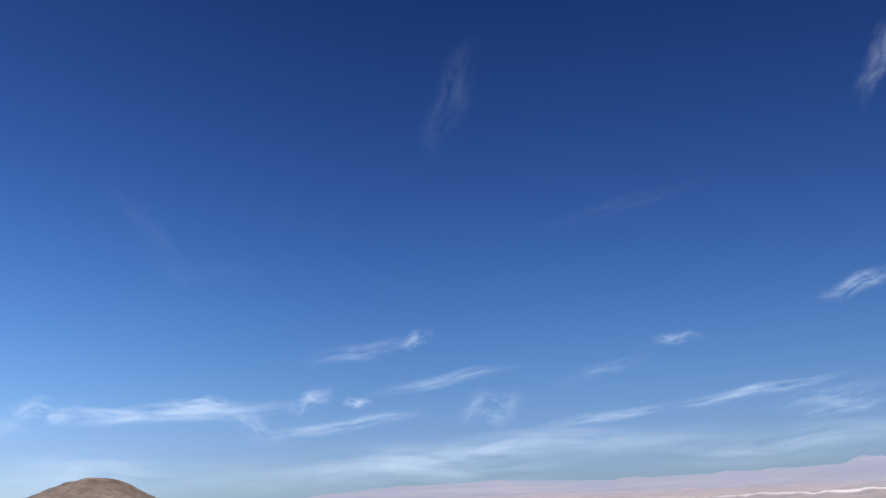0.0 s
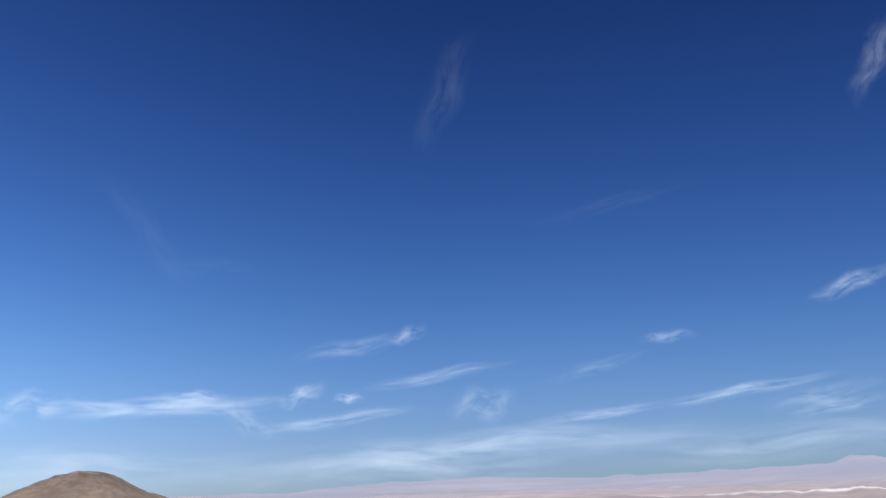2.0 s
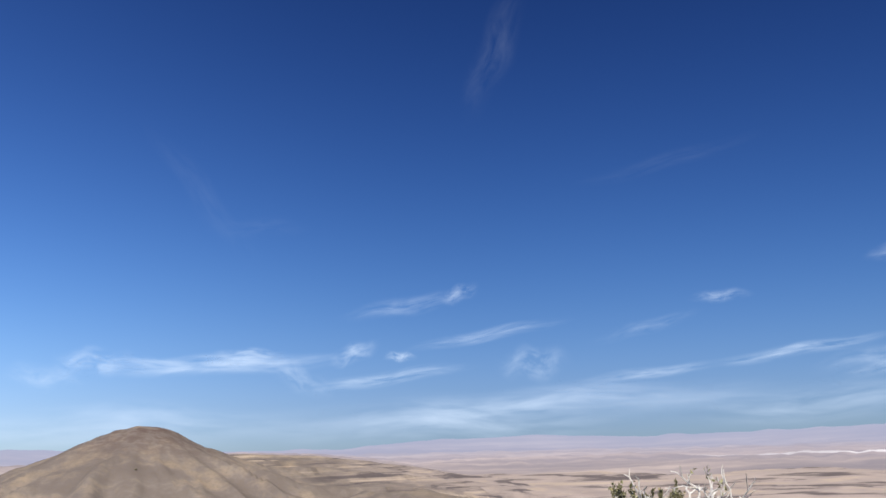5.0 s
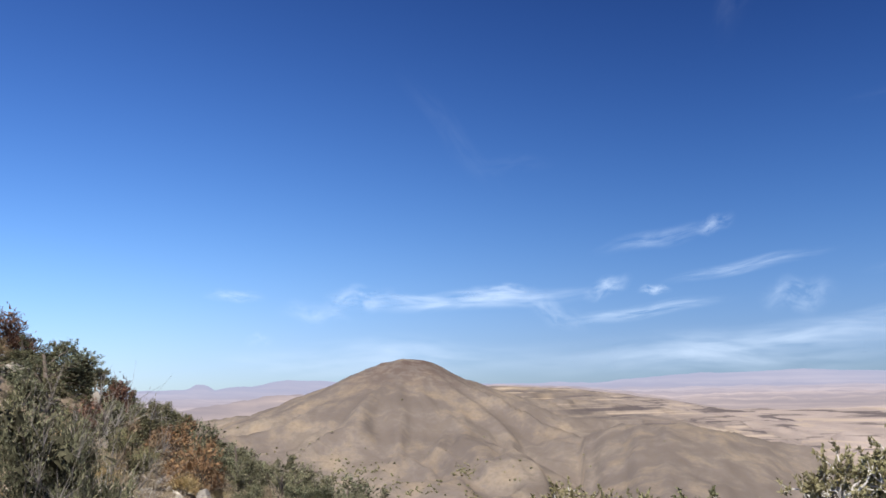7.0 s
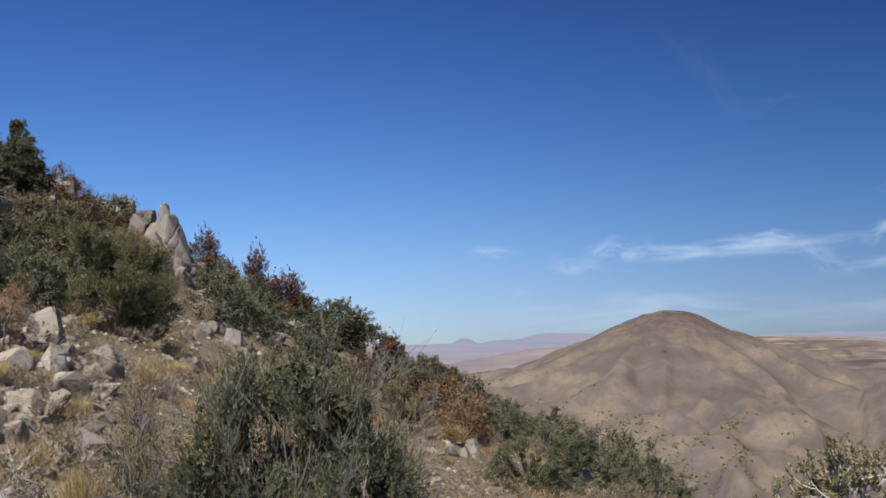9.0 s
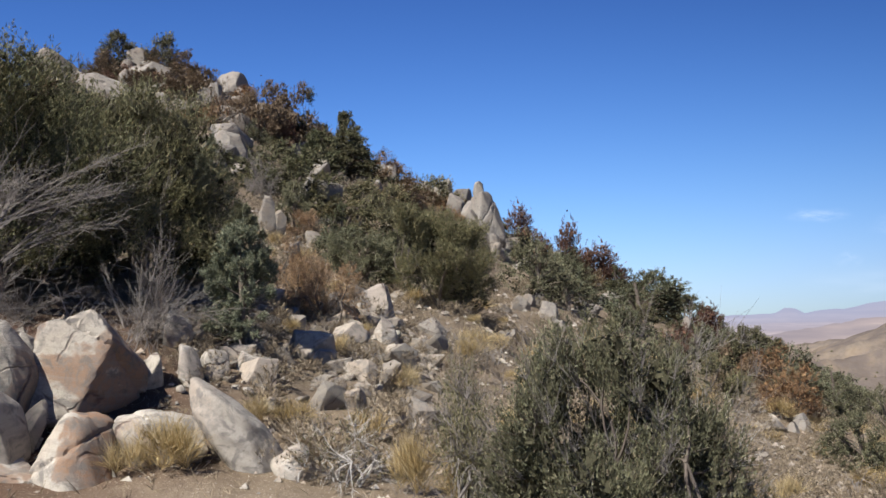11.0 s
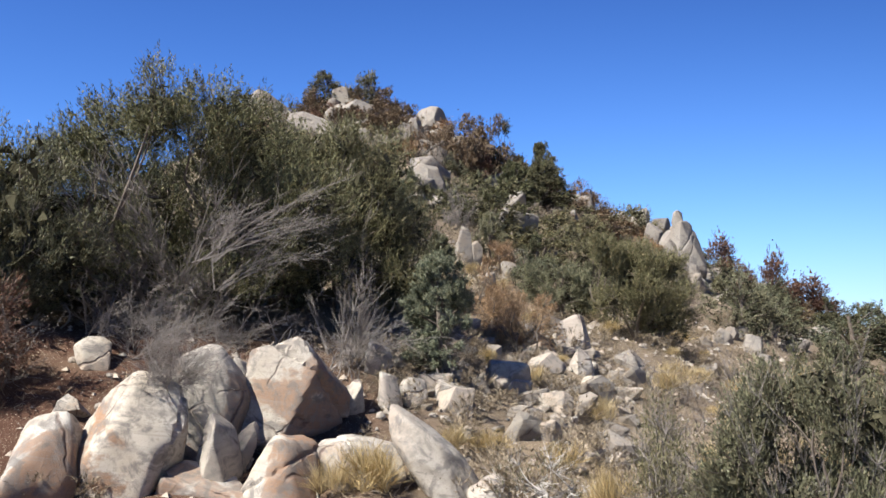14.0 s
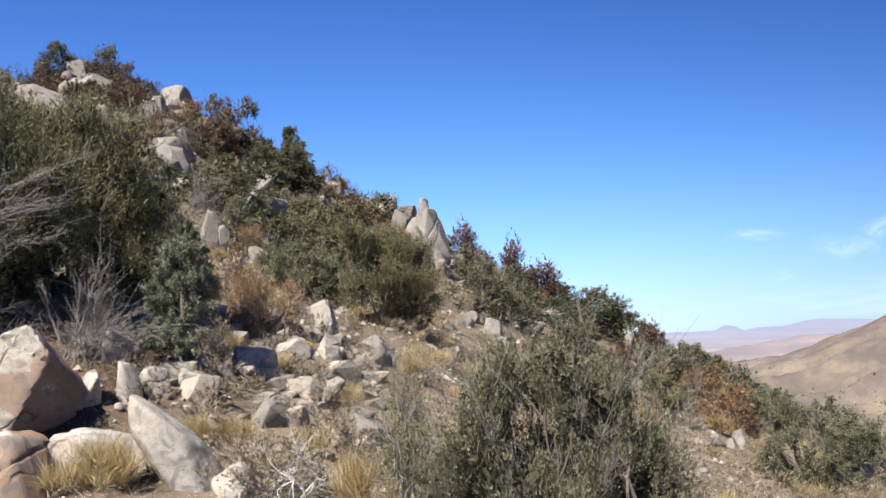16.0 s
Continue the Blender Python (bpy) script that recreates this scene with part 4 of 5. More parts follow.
def crown_points(form, rng, lobes, count, w, h, centres=None):
    """Points on the outside of a crown of uneven lobes, and the way out from each."""
    if centres:                                                             # lobes told one by one: x, z, half width, half height
        q = np.repeat(np.array(centres, float), 3, 0) * rng.uniform(0.92, 1.08, (lobes, 4))
        c = np.stack([q[:, 0] + rng.normal(size=lobes) * 0.30 * q[:, 2], rng.uniform(-0.30, 0.30, lobes) * w, q[:, 1] + rng.normal(size=lobes) * 0.22 * q[:, 3]], 1)
        s = np.stack([q[:, 2], q[:, 2], q[:, 3]], 1) * rng.uniform(0.62, 1.0, (lobes, 1))
    elif form == "cone":
        zz = np.sort(rng.uniform(0.10, 0.97, lobes))
        rad = (1.06 - zz) ** 0.55 * 0.36 * w * rng.uniform(0.6, 1.15, lobes)
        ang = rng.uniform(0, 6.283, lobes) + np.arange(lobes) * 2.4
        c = np.stack([np.cos(ang) * rad, np.sin(ang) * rad, zz * h * 0.92], 1)
        s = np.stack([0.19 * w * (1.25 - zz), 0.19 * w * (1.25 - zz), 0.09 * h * (1.25 - 0.5 * zz)], 1) * rng.uniform(0.7, 1.3, (lobes, 1))
    elif form == "dome":
        ang = rng.uniform(0, 6.283, lobes)
        q = rng.uniform(0.02, 1, lobes) ** 0.42 * (1 + 0.9 * (1 - (16 / lobes) ** 0.38) * 0.4)
        top = np.sqrt(np.maximum(0.05, 1 - 0.85 * q * q))
        zz = rng.uniform(0.10, 0.82, lobes) * top
        c = np.stack([np.cos(ang) * q * 0.38 * w, np.sin(ang) * q * 0.38 * w, zz * h], 1)
        s = np.tile([[0.17 * w, 0.17 * w, 0.19 * h]], (lobes, 1)) * rng.uniform(0.65, 1.2, (lobes, 1)) * (16 / lobes) ** 0.38
    else:                                                                   # fan: upright wands from one root
        ang = rng.uniform(0, 6.283, lobes)
        q = np.sqrt(rng.uniform(0, 1, lobes))
        zz = rng.uniform(0.38, 0.80, lobes) * (1 - 0.35 * q)
        c = np.stack([np.cos(ang) * q * 0.36 * w, np.sin(ang) * q * 0.36 * w, zz * h], 1)
        s = np.tile([[0.13 * w, 0.13 * w, 0.22 * h]], (lobes, 1))
    pick = rng.integers(0, lobes, count)
    u = rng.normal(size=(count, 3))
    u[:, 2] = u[:, 2] * 0.9 + 0.25
    u /= np.linalg.norm(u, axis=1)[:, None]
    p = c[pick] + u * s[pick] * rng.uniform(0.30, 1.0, (count, 1)) ** 0.45
    if count > 1200:                                                        # sprays stand in tufts, with gaps between
        tuft = rng.integers(0, count // 9, count)
        p, u = p[tuft] + rng.normal(size=p.shape) * s.mean() * 0.15, u[tuft] + rng.normal(size=u.shape) * 0.25
    p[:, 2] = np.maximum(p[:, 2], 0.03 * h)
    out = p - np.array([0, 0, h * 0.35])
    out /= np.linalg.norm(out, axis=1)[:, None] + 1e-9
    return c, s, p, u, out


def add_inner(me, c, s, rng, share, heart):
    """Added scraps in a crown's lobes, under the outer leaves, as painted inner shade."""
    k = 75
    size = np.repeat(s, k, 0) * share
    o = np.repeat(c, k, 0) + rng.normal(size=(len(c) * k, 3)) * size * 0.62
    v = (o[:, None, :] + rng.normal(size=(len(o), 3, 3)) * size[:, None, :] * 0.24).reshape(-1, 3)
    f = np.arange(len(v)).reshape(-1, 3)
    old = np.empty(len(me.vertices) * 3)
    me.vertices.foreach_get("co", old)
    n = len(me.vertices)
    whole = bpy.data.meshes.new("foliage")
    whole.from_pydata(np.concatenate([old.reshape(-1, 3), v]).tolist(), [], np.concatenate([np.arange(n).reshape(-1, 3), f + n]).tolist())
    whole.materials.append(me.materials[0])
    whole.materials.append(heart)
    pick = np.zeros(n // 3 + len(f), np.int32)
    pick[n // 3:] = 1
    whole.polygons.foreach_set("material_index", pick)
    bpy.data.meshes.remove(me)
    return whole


def plant(name, label, category, group, seed, w, h, form="dome", lobes=14, sprays=500, per=14, leaf=(0.06, 0.03), spray=0.25,
          foliage=None, bark=None, up=0.7, stems=5, twigs=60, trunk=False, thick=0.05, dead=0, apart=False, droop=0.32, reach_up=0.62, skirt=0.0, inner=0.32, centres=None):
    """A shrub or small tree: an empty at its foot with its stems, its foliage and, where it has them, its dead limbs."""
    rng = np.random.default_rng(seed)
    foot = tagged(new(name), label, category, group)
    lobes = len(centres) * 3 if centres else lobes
    c, s, p, u, out = crown_points(form, rng, lobes, max(sprays, twigs, 1), w, h, centres)
    c[:, 2], p[:, 2] = h * skirt + c[:, 2] * (1 - skirt), h * skirt + p[:, 2] * (1 - skirt)
    if trunk:
        wood = Tubes()
        top = np.array([rng.normal() * 0.04 * w, rng.normal() * 0.04 * w, h * (0.90 if form == "cone" else 0.62)])
        wood.limb(bend((0, 0, -0.15 * h), top, rng, 0.04, 7), thick * h * 0.9, 0.012 * h, 7)
        for q in c:
            a = top * min(0.9, max(0.08, q[2] / h * 0.85))
            wood.limb(bend(a, q, rng, 0.10, 5, -0.04 * h), thick * h * 0.22, 0.006 * h, 4)
        woods, owner = [wood], np.zeros(lobes, int)
    else:
        roots = rng.normal(size=(stems, 3)) * (0.05 * w, 0.05 * w, 0.0)
        mids = roots * 2.5 + np.stack([rng.normal(size=stems) * 0.13 * w, rng.normal(size=stems) * 0.13 * w, rng.uniform(0.22, 0.38, stems) * h], 1)
        woods = [Tubes() for q in range(stems if apart else 1)]
        owner = np.array([np.argmin(((mids - q) ** 2).sum(1)) for q in c])
        for k, (a, b) in enumerate(zip(roots, mids)):
            woods[k % len(woods)].limb(bend(a - (0, 0, 0.12 * h), b, rng, 0.12), thick, thick * 0.6, 5)
        for k, q in zip(owner, c):
            woods[k % len(woods)].limb(bend(mids[k], q, rng, 0.15, 5), thick * 0.55, thick * 0.15, 4)
    for k in range(twigs):
        near = np.argmin(((c - p[k]) ** 2).sum(1))
        woods[owner[near] % len(woods)].limb(bend(c[near], p[k] + out[k] * spray * 0.8, rng, 0.12, 4), thick * 0.16, thick * 0.04, 3)
    for wood in woods:
        child("trunk" if trunk else "stem" if apart else "woody_frame", wood.mesh("stem", bark or BARK), foot, "rough grey-brown bark" if bark is None else "")
    if foliage is not None:
        way = out * (1 - up) + u * 0.3 + np.array([0, 0, up])
        way = way + rng.normal(size=way.shape) * 0.22
        way /= np.linalg.norm(way, axis=1)[:, None]
        me = leaves_mesh("foliage", p[:sprays], way[:sprays], per, leaf[0], leaf[1], spray, rng, foliage, droop)
        # green crowns get the dark shade filler, others more of their own leaf
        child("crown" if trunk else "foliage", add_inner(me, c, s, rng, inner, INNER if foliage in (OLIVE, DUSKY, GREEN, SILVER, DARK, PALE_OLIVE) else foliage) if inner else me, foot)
    if dead:
        for k in range(dead):
            limb = Tubes()
            ang = rng.uniform(0, 6.283)
            reach, rise = w * rng.uniform(0.28, 0.55), h * rng.uniform(0.10, reach_up)
            e = np.array([math.cos(ang) * reach, math.sin(ang) * reach, rise])
            path = bend((0, 0, h * 0.12), e, rng, 0.12, 6, 0.05 * h)
            limb.limb(path, thick * 0.13, thick * 0.04, 4)
            for q in range(34):
                a = path[rng.integers(2, 6)]
                tip = a + (e / np.linalg.norm(e) + rng.normal(size=3) * 0.42) * h * rng.uniform(0.05, 0.15)
                limb.limb(bend(a, tip, rng, 0.12, 3), thick * 0.075, thick * 0.028, 3)
            child("dead_limb", limb.mesh("dead_limb", DEADWOOD), foot, "bleached grey dead limb")
    return foot


def stand(ob, az, r, sx=1.0, sz=1.0, turn=0.0, sink=0.05):
    """Sets a plant on the ground."""
    ob.matrix_world = Matrix.Translation(at(az, r, -sink)) @ pose(0, 0, 0, 0, 0, turn) @ Matrix.Diagonal((sx, sx, sz, 1))
    return ob


def dead_mass(label, group, seed, toward, spread, rise, limbs=26, twigs=46, girth=0.012, lift=0.0):
    """A leafless shrub whose fine grey twigs sweep to one side."""
    rng = np.random.default_rng(seed)
    foot = tagged(new("dead_shrub"), label, "shrub", group)
    toward = np.array(toward, float)
    for k in range(limbs):
        limb = Tubes()
        e = toward * rng.uniform(0.25, 1.0) + rng.normal(size=3) * spread + np.array([0, 0, rise * rng.uniform(0.15, 1.0)])
        e[2] = max(e[2], 0.15)
        e[2] += lift
        path = bend((rng.normal() * 0.15, rng.normal() * 0.15, lift * 0.8 - 0.1), e, rng, 0.06, 7, -0.05 * np.linalg.norm(e))
        limb.limb(path, girth, girth * 0.3, 4)
        on = (path[-1] - path[-3]) / (np.linalg.norm(path[-1] - path[-3]) + 1e-9)
        for q in range(twigs):
            a = path[rng.integers(2, 7)] + rng.normal(size=3) * 0.01
            way = on + rng.normal(size=3) * 0.40
            ln = rng.uniform(0.12, 0.42)
            tip = a + way * ln
            twig = bend(a, tip, rng, 0.12, 3)
            limb.limb(twig, girth * 0.34, girth * 0.12, 3)
            limb.limb(bend(twig[1], twig[1] + (way + rng.normal(size=3) * 0.6) * ln * 0.5, rng, 0.1, 2), girth * 0.24, girth * 0.1, 3)
        child("dead_limb", limb.mesh("dead_limb", DEADWOOD), foot)
    return foot


def gnarled(name, label, group, seed, w, h, stems, leafy, foliage, girth=0.016, reach=0.26):
    """A shrub of forking bleached branches, leaves in small bunches at their ends."""
    rng = np.random.default_rng(seed)
    foot = tagged(new(name), label, "shrub", group)
    runs, tips = [], []

    def grow(a, way, ln, gr, level, stem):
        way = way / np.linalg.norm(way)
        pts = [a]
        for k in range(4):
            way = way + rng.normal(size=3) * 0.22 + np.array([0, 0, 0.06])
            way = way / np.linalg.norm(way)
            pts.append(pts[-1] + way * ln / 4)
        runs.append((np.array(pts), gr, gr * 0.68, stem))
        if level == 0:
            tips.append((pts[-1], way))
            tips.append((pts[2], way + rng.normal(size=3) * 0.8))
            return
        for k in range(rng.integers(2, 4)):
            fork = way + rng.normal(size=3) * np.array([0.75, 0.75, 0.40])
            grow(pts[-1] if k < 2 else pts[2], fork, ln * rng.uniform(0.55, 0.85), gr * 0.66, level - 1, stem)

    for k in range(stems):
        o = rng.uniform(-0.5, 0.5, 3) * np.array([w, w, 0.0])
        neck = o * 0.75 + np.array([0, 0, h * rng.uniform(0.66, 0.80)])
        runs.append((bend(o * 0.2 - (0, 0, 0.1), neck, rng, 0.06, 6), 1.0, 0.8, k))
        for q in range(3):
            grow(neck, rng.normal(size=3) * (0.8, 0.8, 0.3) + (o[0], o[1], 0.6), reach, 0.75, 3, k)
    top = np.concatenate([q[0] for q in runs])[:, 2].max()

    def shape(q):
        return q * np.array([1, 1, h / top])

    for k in range(stems):
        wood = Tubes()
        for pts, a, b, stem in runs:
            if stem == k:
                wood.limb(shape(pts), max(girth * a, 0.0022), max(girth * b, 0.0016), 5 if a > 0.3 else 3)
        child("branch", wood.mesh("branch", WHITEWOOD), foot, "bleached pale branch")
    if leafy:
        o, d = shape(np.array([q[0] for q in tips])), np.array([q[1] for q in tips])
        keep = o[:, 2] > h * 0.45
        o, d = o[keep], d[keep]
        if leafy < 1:
            some = rng.random(len(o)) < leafy
            o, d = o[some], d[some]
        d = d / np.linalg.norm(d, axis=1)[:, None] + np.array([0, 0, 0.4])
        child("foliage", leaves_mesh("foliage", o, d, 15 if leafy > 0.5 else 6, 0.024, 0.013, 0.05, rng, foliage, 0.8), foot)
    return foot


# the great shrub above the boulders, and its neighbours
GREAT = "tall olive-green chaparral shrub with grey dead limbs"
FINE = (0.062, 0.0155)
great = plant("shrub", GREAT, "shrub", "great shrubs", 11, 3.6, 4.3, "dome", 27, 11500, 18, (0.062, 0.0155), 0.38, OLIVE, None, 0.72, 9, 520, False, 0.06, 60, apart=True, inner=0.36, droop=0.30,
              centres=((-1.7, 2.9, 0.8, 0.85), (-1.0, 3.4, 0.8, 0.8), (-0.2, 3.6, 0.75, 0.75), (0.6, 3.4, 0.75, 0.8), (1.35, 3.1, 0.8, 0.8), (-2.5, 2.2, 0.75, 0.85), (-1.5, 2.1, 0.9, 0.8), (-0.4, 2.4, 0.9, 0.8), (0.7, 2.3, 0.9, 0.8),
                       (1.8, 2.2, 0.8, 0.75), (-2.6, 1.3, 0.8, 0.8), (-1.5, 1.3, 0.9, 0.6), (-0.3, 1.3, 0.9, 0.5), (0.6, 0.75, 0.8, 0.45), (2.0, 1.4, 0.8, 0.6)))
stand(great, 75.6, 15.8, 1.0, 0.86, turn=75.6)
right = plant("shrub", "olive-green upright chaparral shrub on the slope", "shrub", "olive shrubs", 14, 2.2, 3.3, "dome", 20, 4600, 17, FINE, 0.36, OLIVE, None, 0.75, 6, 200, False, 0.05, 8, apart=True, inner=0.5,
              centres=((-0.8, 2.7, 0.6, 0.65), (0.0, 2.8, 0.6, 0.6), (0.7, 2.4, 0.6, 0.65), (-0.9, 1.8, 0.8, 0.8), (0.0, 1.8, 0.8, 0.8), (0.9, 1.5, 0.7, 0.7), (-0.8, 0.8, 0.8, 0.7), (0.3, 0.8, 0.8, 0.7), (1.2, 0.6, 0.7, 0.5)))
stand(right, 66.6, 17.6, turn=66.6)
left = plant("shrub", GREAT, "shrub", "great shrubs", 12, 2.4, 3.0, "dome", 18, 4600, 17, FINE, 0.34, DUSKY, None, 0.6, 7, 200, False, 0.05, 16, apart=True, inner=0.5,
             centres=((-1.2, 2.2, 0.8, 0.7), (-0.2, 2.2, 0.8, 0.7), (0.7, 1.9, 0.7, 0.8), (-1.4, 1.3, 0.9, 0.8), (-0.3, 1.3, 0.9, 0.8), (0.8, 1.1, 0.8, 0.8), (-1.0, 0.5, 0.9, 0.5), (0.4, 0.5, 0.9, 0.5)))
stand(left, 86.6, 15.2, turn=86.6)
# added thickets that hide bright ground, so the shrubs' undersides read as shaded
for seed, az, r in ((221, 84.5, 18.0), (222, 79.5, 17.4), (223, 75.5, 17.6), (225, 71.6, 17.6), (224, 91.5, 16.0)):
    stand(plant("shrub", "dark low thicket under taller chaparral shrubs", "shrub", "thickets", seed, 3.4, 2.2, "dome", 26, 1000, 14, (0.10, 0.032), 0.3, DARK, None, 0.5, 6, 60, False, 0.05, inner=0.6), az, r)
stand(plant("shrub", "broken shrub with hanging rust-brown dead branches", "shrub", "", 15, 1.1, 1.75, "dome", 12, 700, 14, (0.075, 0.012), 0.34, DARK_RUST, None, -0.7, 7, 120, False, 0.04, 14, apart=True, inner=0.4), 85.2, 13.3)
stand(plant("tree", "small dark green pinyon behind the great shrub", "tree", "pinyon trees", 16, 1.65, 2.38, "cone", 40, 2200, 16, (0.066, 0.022), 0.2, DARK, None, 0.5, 3, 60, True, 0.03, droop=0.85, inner=0.3), 86.0, 20.5)
stand(plant("tree", "small dark green pinyon behind the great shrub", "tree", "pinyon trees", 17, 1.32, 2.59, "cone", 40, 2200, 16, (0.066, 0.022), 0.2, DARK, None, 0.5, 3, 60, True, 0.03, droop=0.85), 83.4, 20.5)
stand(plant("tree", "small dark green pinyon behind the great shrub", "tree", "pinyon trees", 24, 1.54, 2.02, "cone", 40, 2200, 16, (0.066, 0.022), 0.2, DARK, None, 0.5, 3, 60, True, 0.03, droop=0.85), 88.2, 20.0)
stand(plant("juniper", "grey-green juniper bush with dense scaly foliage", "tree", "junipers", 18, 1.60, 2.0, "cone", 40, 3400, 18, (0.040, 0.014), 0.12, SILVER, None, 0.35, 3, 60, True, 0.03, droop=0.85, inner=0.12), 60.8, 14.9)
stand(plant("juniper", "grey-green juniper bush with dense scaly foliage", "tree", "junipers", 38, 1.1, 1.5, "cone", 30, 1700, 16, (0.042, 0.015), 0.12, GREEN, None, 0.35, 3, 60, True, 0.03, droop=0.85), 60.8, 22.6)
stand(plant("juniper", "grey-green juniper bush with dense scaly foliage", "tree", "junipers", 39, 1.7, 2.5, "cone", 30, 2200, 16, (0.048, 0.017), 0.14, GREEN, None, 0.4, 3, 60, True, 0.03, droop=0.85), 62.6, 29.5)
stand(plant("pinyon", "young green pinyon with orange dead needles", "tree", "pinyon trees", 19, 1.7, 2.0, "cone", 26, 1500, 15, (0.055, 0.016), 0.16, GREEN, None, 0.35, 3, 60, True, 0.03, droop=0.85), 57.8, 32.4)
for seed, az, r, w, h in ((20, 58.6, 21.2, 1.3, 1.5), (23, 56.2, 19.0, 1.5, 1.65), (43, 57.3, 20.0, 1.2, 1.4), (44, 57.4, 31.6, 1.6, 1.3)):
    stand(plant("dead_shrub", "dead shrub with dry rust-brown leaves", "shrub", "dead shrubs", seed, w, h, "dome", 20, 1000, 16, (0.034, 0.013), 0.16, TAWNY, None, 0.4, 6, 120, False, 0.03, 8, apart=True, inner=0.2), az, r)
broad = plant("shrub", "broad rounded olive-green shrub above the rocks", "shrub", "olive shrubs", 21, 2.8, 2.8, "dome", 34, 5200, 18, (0.055, 0.0155), 0.28, OLIVE, None, 0.7, 7, 200, False, 0.05, 10, apart=True, inner=0.5,
              centres=((-0.75, 2.1, 0.5, 0.5), (0.0, 2.3, 0.5, 0.45), (0.6, 2.0, 0.5, 0.5), (-0.8, 1.3, 0.55, 0.6), (0.1, 1.4, 0.7, 0.6), (0.9, 1.1, 0.5, 0.6), (0.5, 0.6, 0.7, 0.45)))
stand(broad, 49.5, 25.0, turn=49.5)
stand(plant("juniper", "grey-green juniper bush with dense scaly foliage", "tree", "junipers", 22, 2.0, 2.2, "dome", 26, 2600, 16, (0.048, 0.0165), 0.16, GREEN, None, 0.35, 3, 60, True, 0.03, droop=0.85), 54.1, 25.4)
for seed, az, r, w, h in ((231, 27.0, 22.6, 2.2, 1.9), (232, 24.2, 26.0, 2.5, 2.0), (233, 21.6, 33, 2.6, 2.1), (234, 28.4, 30.5, 2.0, 1.8), (235, 25.8, 30, 2.6, 2.1), (236, 22.8, 29.5, 2.8, 2.2), (237, 20.2, 35, 3.0, 2.4), (238, 30.2, 36, 2.2, 1.9)):
    stand(plant("juniper", "low rounded dark juniper on the falling slope", "tree", "low junipers", seed, w, h, "dome", 44, 2200, 11, (0.054, 0.019), 0.16, DUSKY, None, 0.35, 3, 60, True, 0.03, droop=0.85), az, r)
for seed, az, r, w, h in ((211, 54.8, 66.5, 2.6, 4.0), (212, 54.6, 58.5, 4.4, 3.5), (213, 56.3, 54, 3.0, 2.8)):
    stand(plant("pinyon", "dense dark green pinyon pine on the crest", "tree", "pinyon trees", seed, w, h, "cone", 50, 2600, 14, (0.072, 0.028), 0.18, DARK, None, 0.4, 3, 60, True, 0.03, droop=0.85, inner=0.6), az, r)
SCORCHED = "dense rounded scorched shrub with dead brown leaves"
for seed, az, r, w, h in ((201, 59.6, 60.5, 2.8, 3.9), (202, 57.9, 66, 3.4, 4.1), (203, 57.0, 69, 3.0, 3.9), (204, 64.5, 85, 3.6, 3.0), (205, 68.1, 77.4, 3.1, 2.8), (206, 64.0, 69, 2.8, 2.4), (207, 62.9, 74, 2.4, 2.3), (208, 66.0, 72, 2.2, 1.8)):
    stand(plant("dead_shrub", SCORCHED, "shrub", "scorched shrubs", seed, w * 1.45, h * 1.25, "dome", 26, 2000, 12, (0.075, 0.032), 0.20, (BURNT, DUSKY)[seed == 203], CHAR, 0.55, 6, 90, False, 0.035, inner=0.6), az, r)
SNAG = "leafless grey dead shrub with fine tangled twigs"
stand(dead_mass(SNAG, "dead shrubs", 25, (0.42, 1.65, 0.0), 0.30, 0.45, 11, 26, 0.011, 1.75), 74.4, 14.1)
stand(dead_mass(SNAG, "dead shrubs", 33, (0.30, 1.2, 0.0), 0.30, 0.30, 6, 22, 0.010, 1.3), 73.4, 14.2)
stand(dead_mass(SNAG, "dead shrubs", 26, (0.1, 0.4, 0.0), 0.38, 0.8, 9, 24, 0.011), 80.0, 14.6)
stand(dead_mass(SNAG, "dead shrubs", 27, (0.1, 0.4, 0.0), 0.40, 0.55, 9, 24, 0.010), 76.6, 14.7)
stand(dead_mass(SNAG, "dead shrubs", 35, (0.1, 0.4, 0.0), 0.38, 0.5, 8, 24, 0.010), 72.6, 14.7)
stand(dead_mass(SNAG, "dead shrubs", 46, (0.1, 0.4, 0.0), 0.40, 0.6, 9, 24, 0.010, 0.15), 78.2, 14.0)
stand(dead_mass(SNAG, "dead shrubs", 28, (0.5, 0.4, 0.0), 0.35, 0.7, 18, 38), 66.4, 14.3)
stand(dead_mass(SNAG, "dead shrubs", 29, (0.1, 0.2, 0.3), 0.40, 1.2, 20, 40), 59.8, 37.5)
stand(dead_mass("small grey dry bush wedged between two boulders", "dead shrubs", 40, (0.14, 0.34, -0.1), 0.24, 0.34, 26, 30, 0.006, 0.25), 76.9, 11.25, sink=-0.75)
# the dense bushes at the edge of the turnout
stand(plant("shrub", "dense olive chaparral bush with pale twigs", "shrub", "roadside bushes", 31, 2.5, 2.05, "dome", 64, 7000, 17, (0.036, 0.0115), 0.28, DUSKY, None, 0.8, 12, 500, False, 0.030, 40, apart=True, reach_up=0.85, inner=0.6), 40.6, 9.4, 1.0, 1.2)
stand(plant("shrub", "grey half-dead bush with bleached twigs and few leaves", "shrub", "roadside bushes", 30, 1.1, 1.5, "dome", 26, 700, 12, (0.040, 0.012), 0.22, PALE_OLIVE, WHITEWOOD, 0.85, 8, 300, False, 0.034, 22, apart=True, reach_up=0.9, inner=0), 35.6, 9.9, 1.05, 1.4)
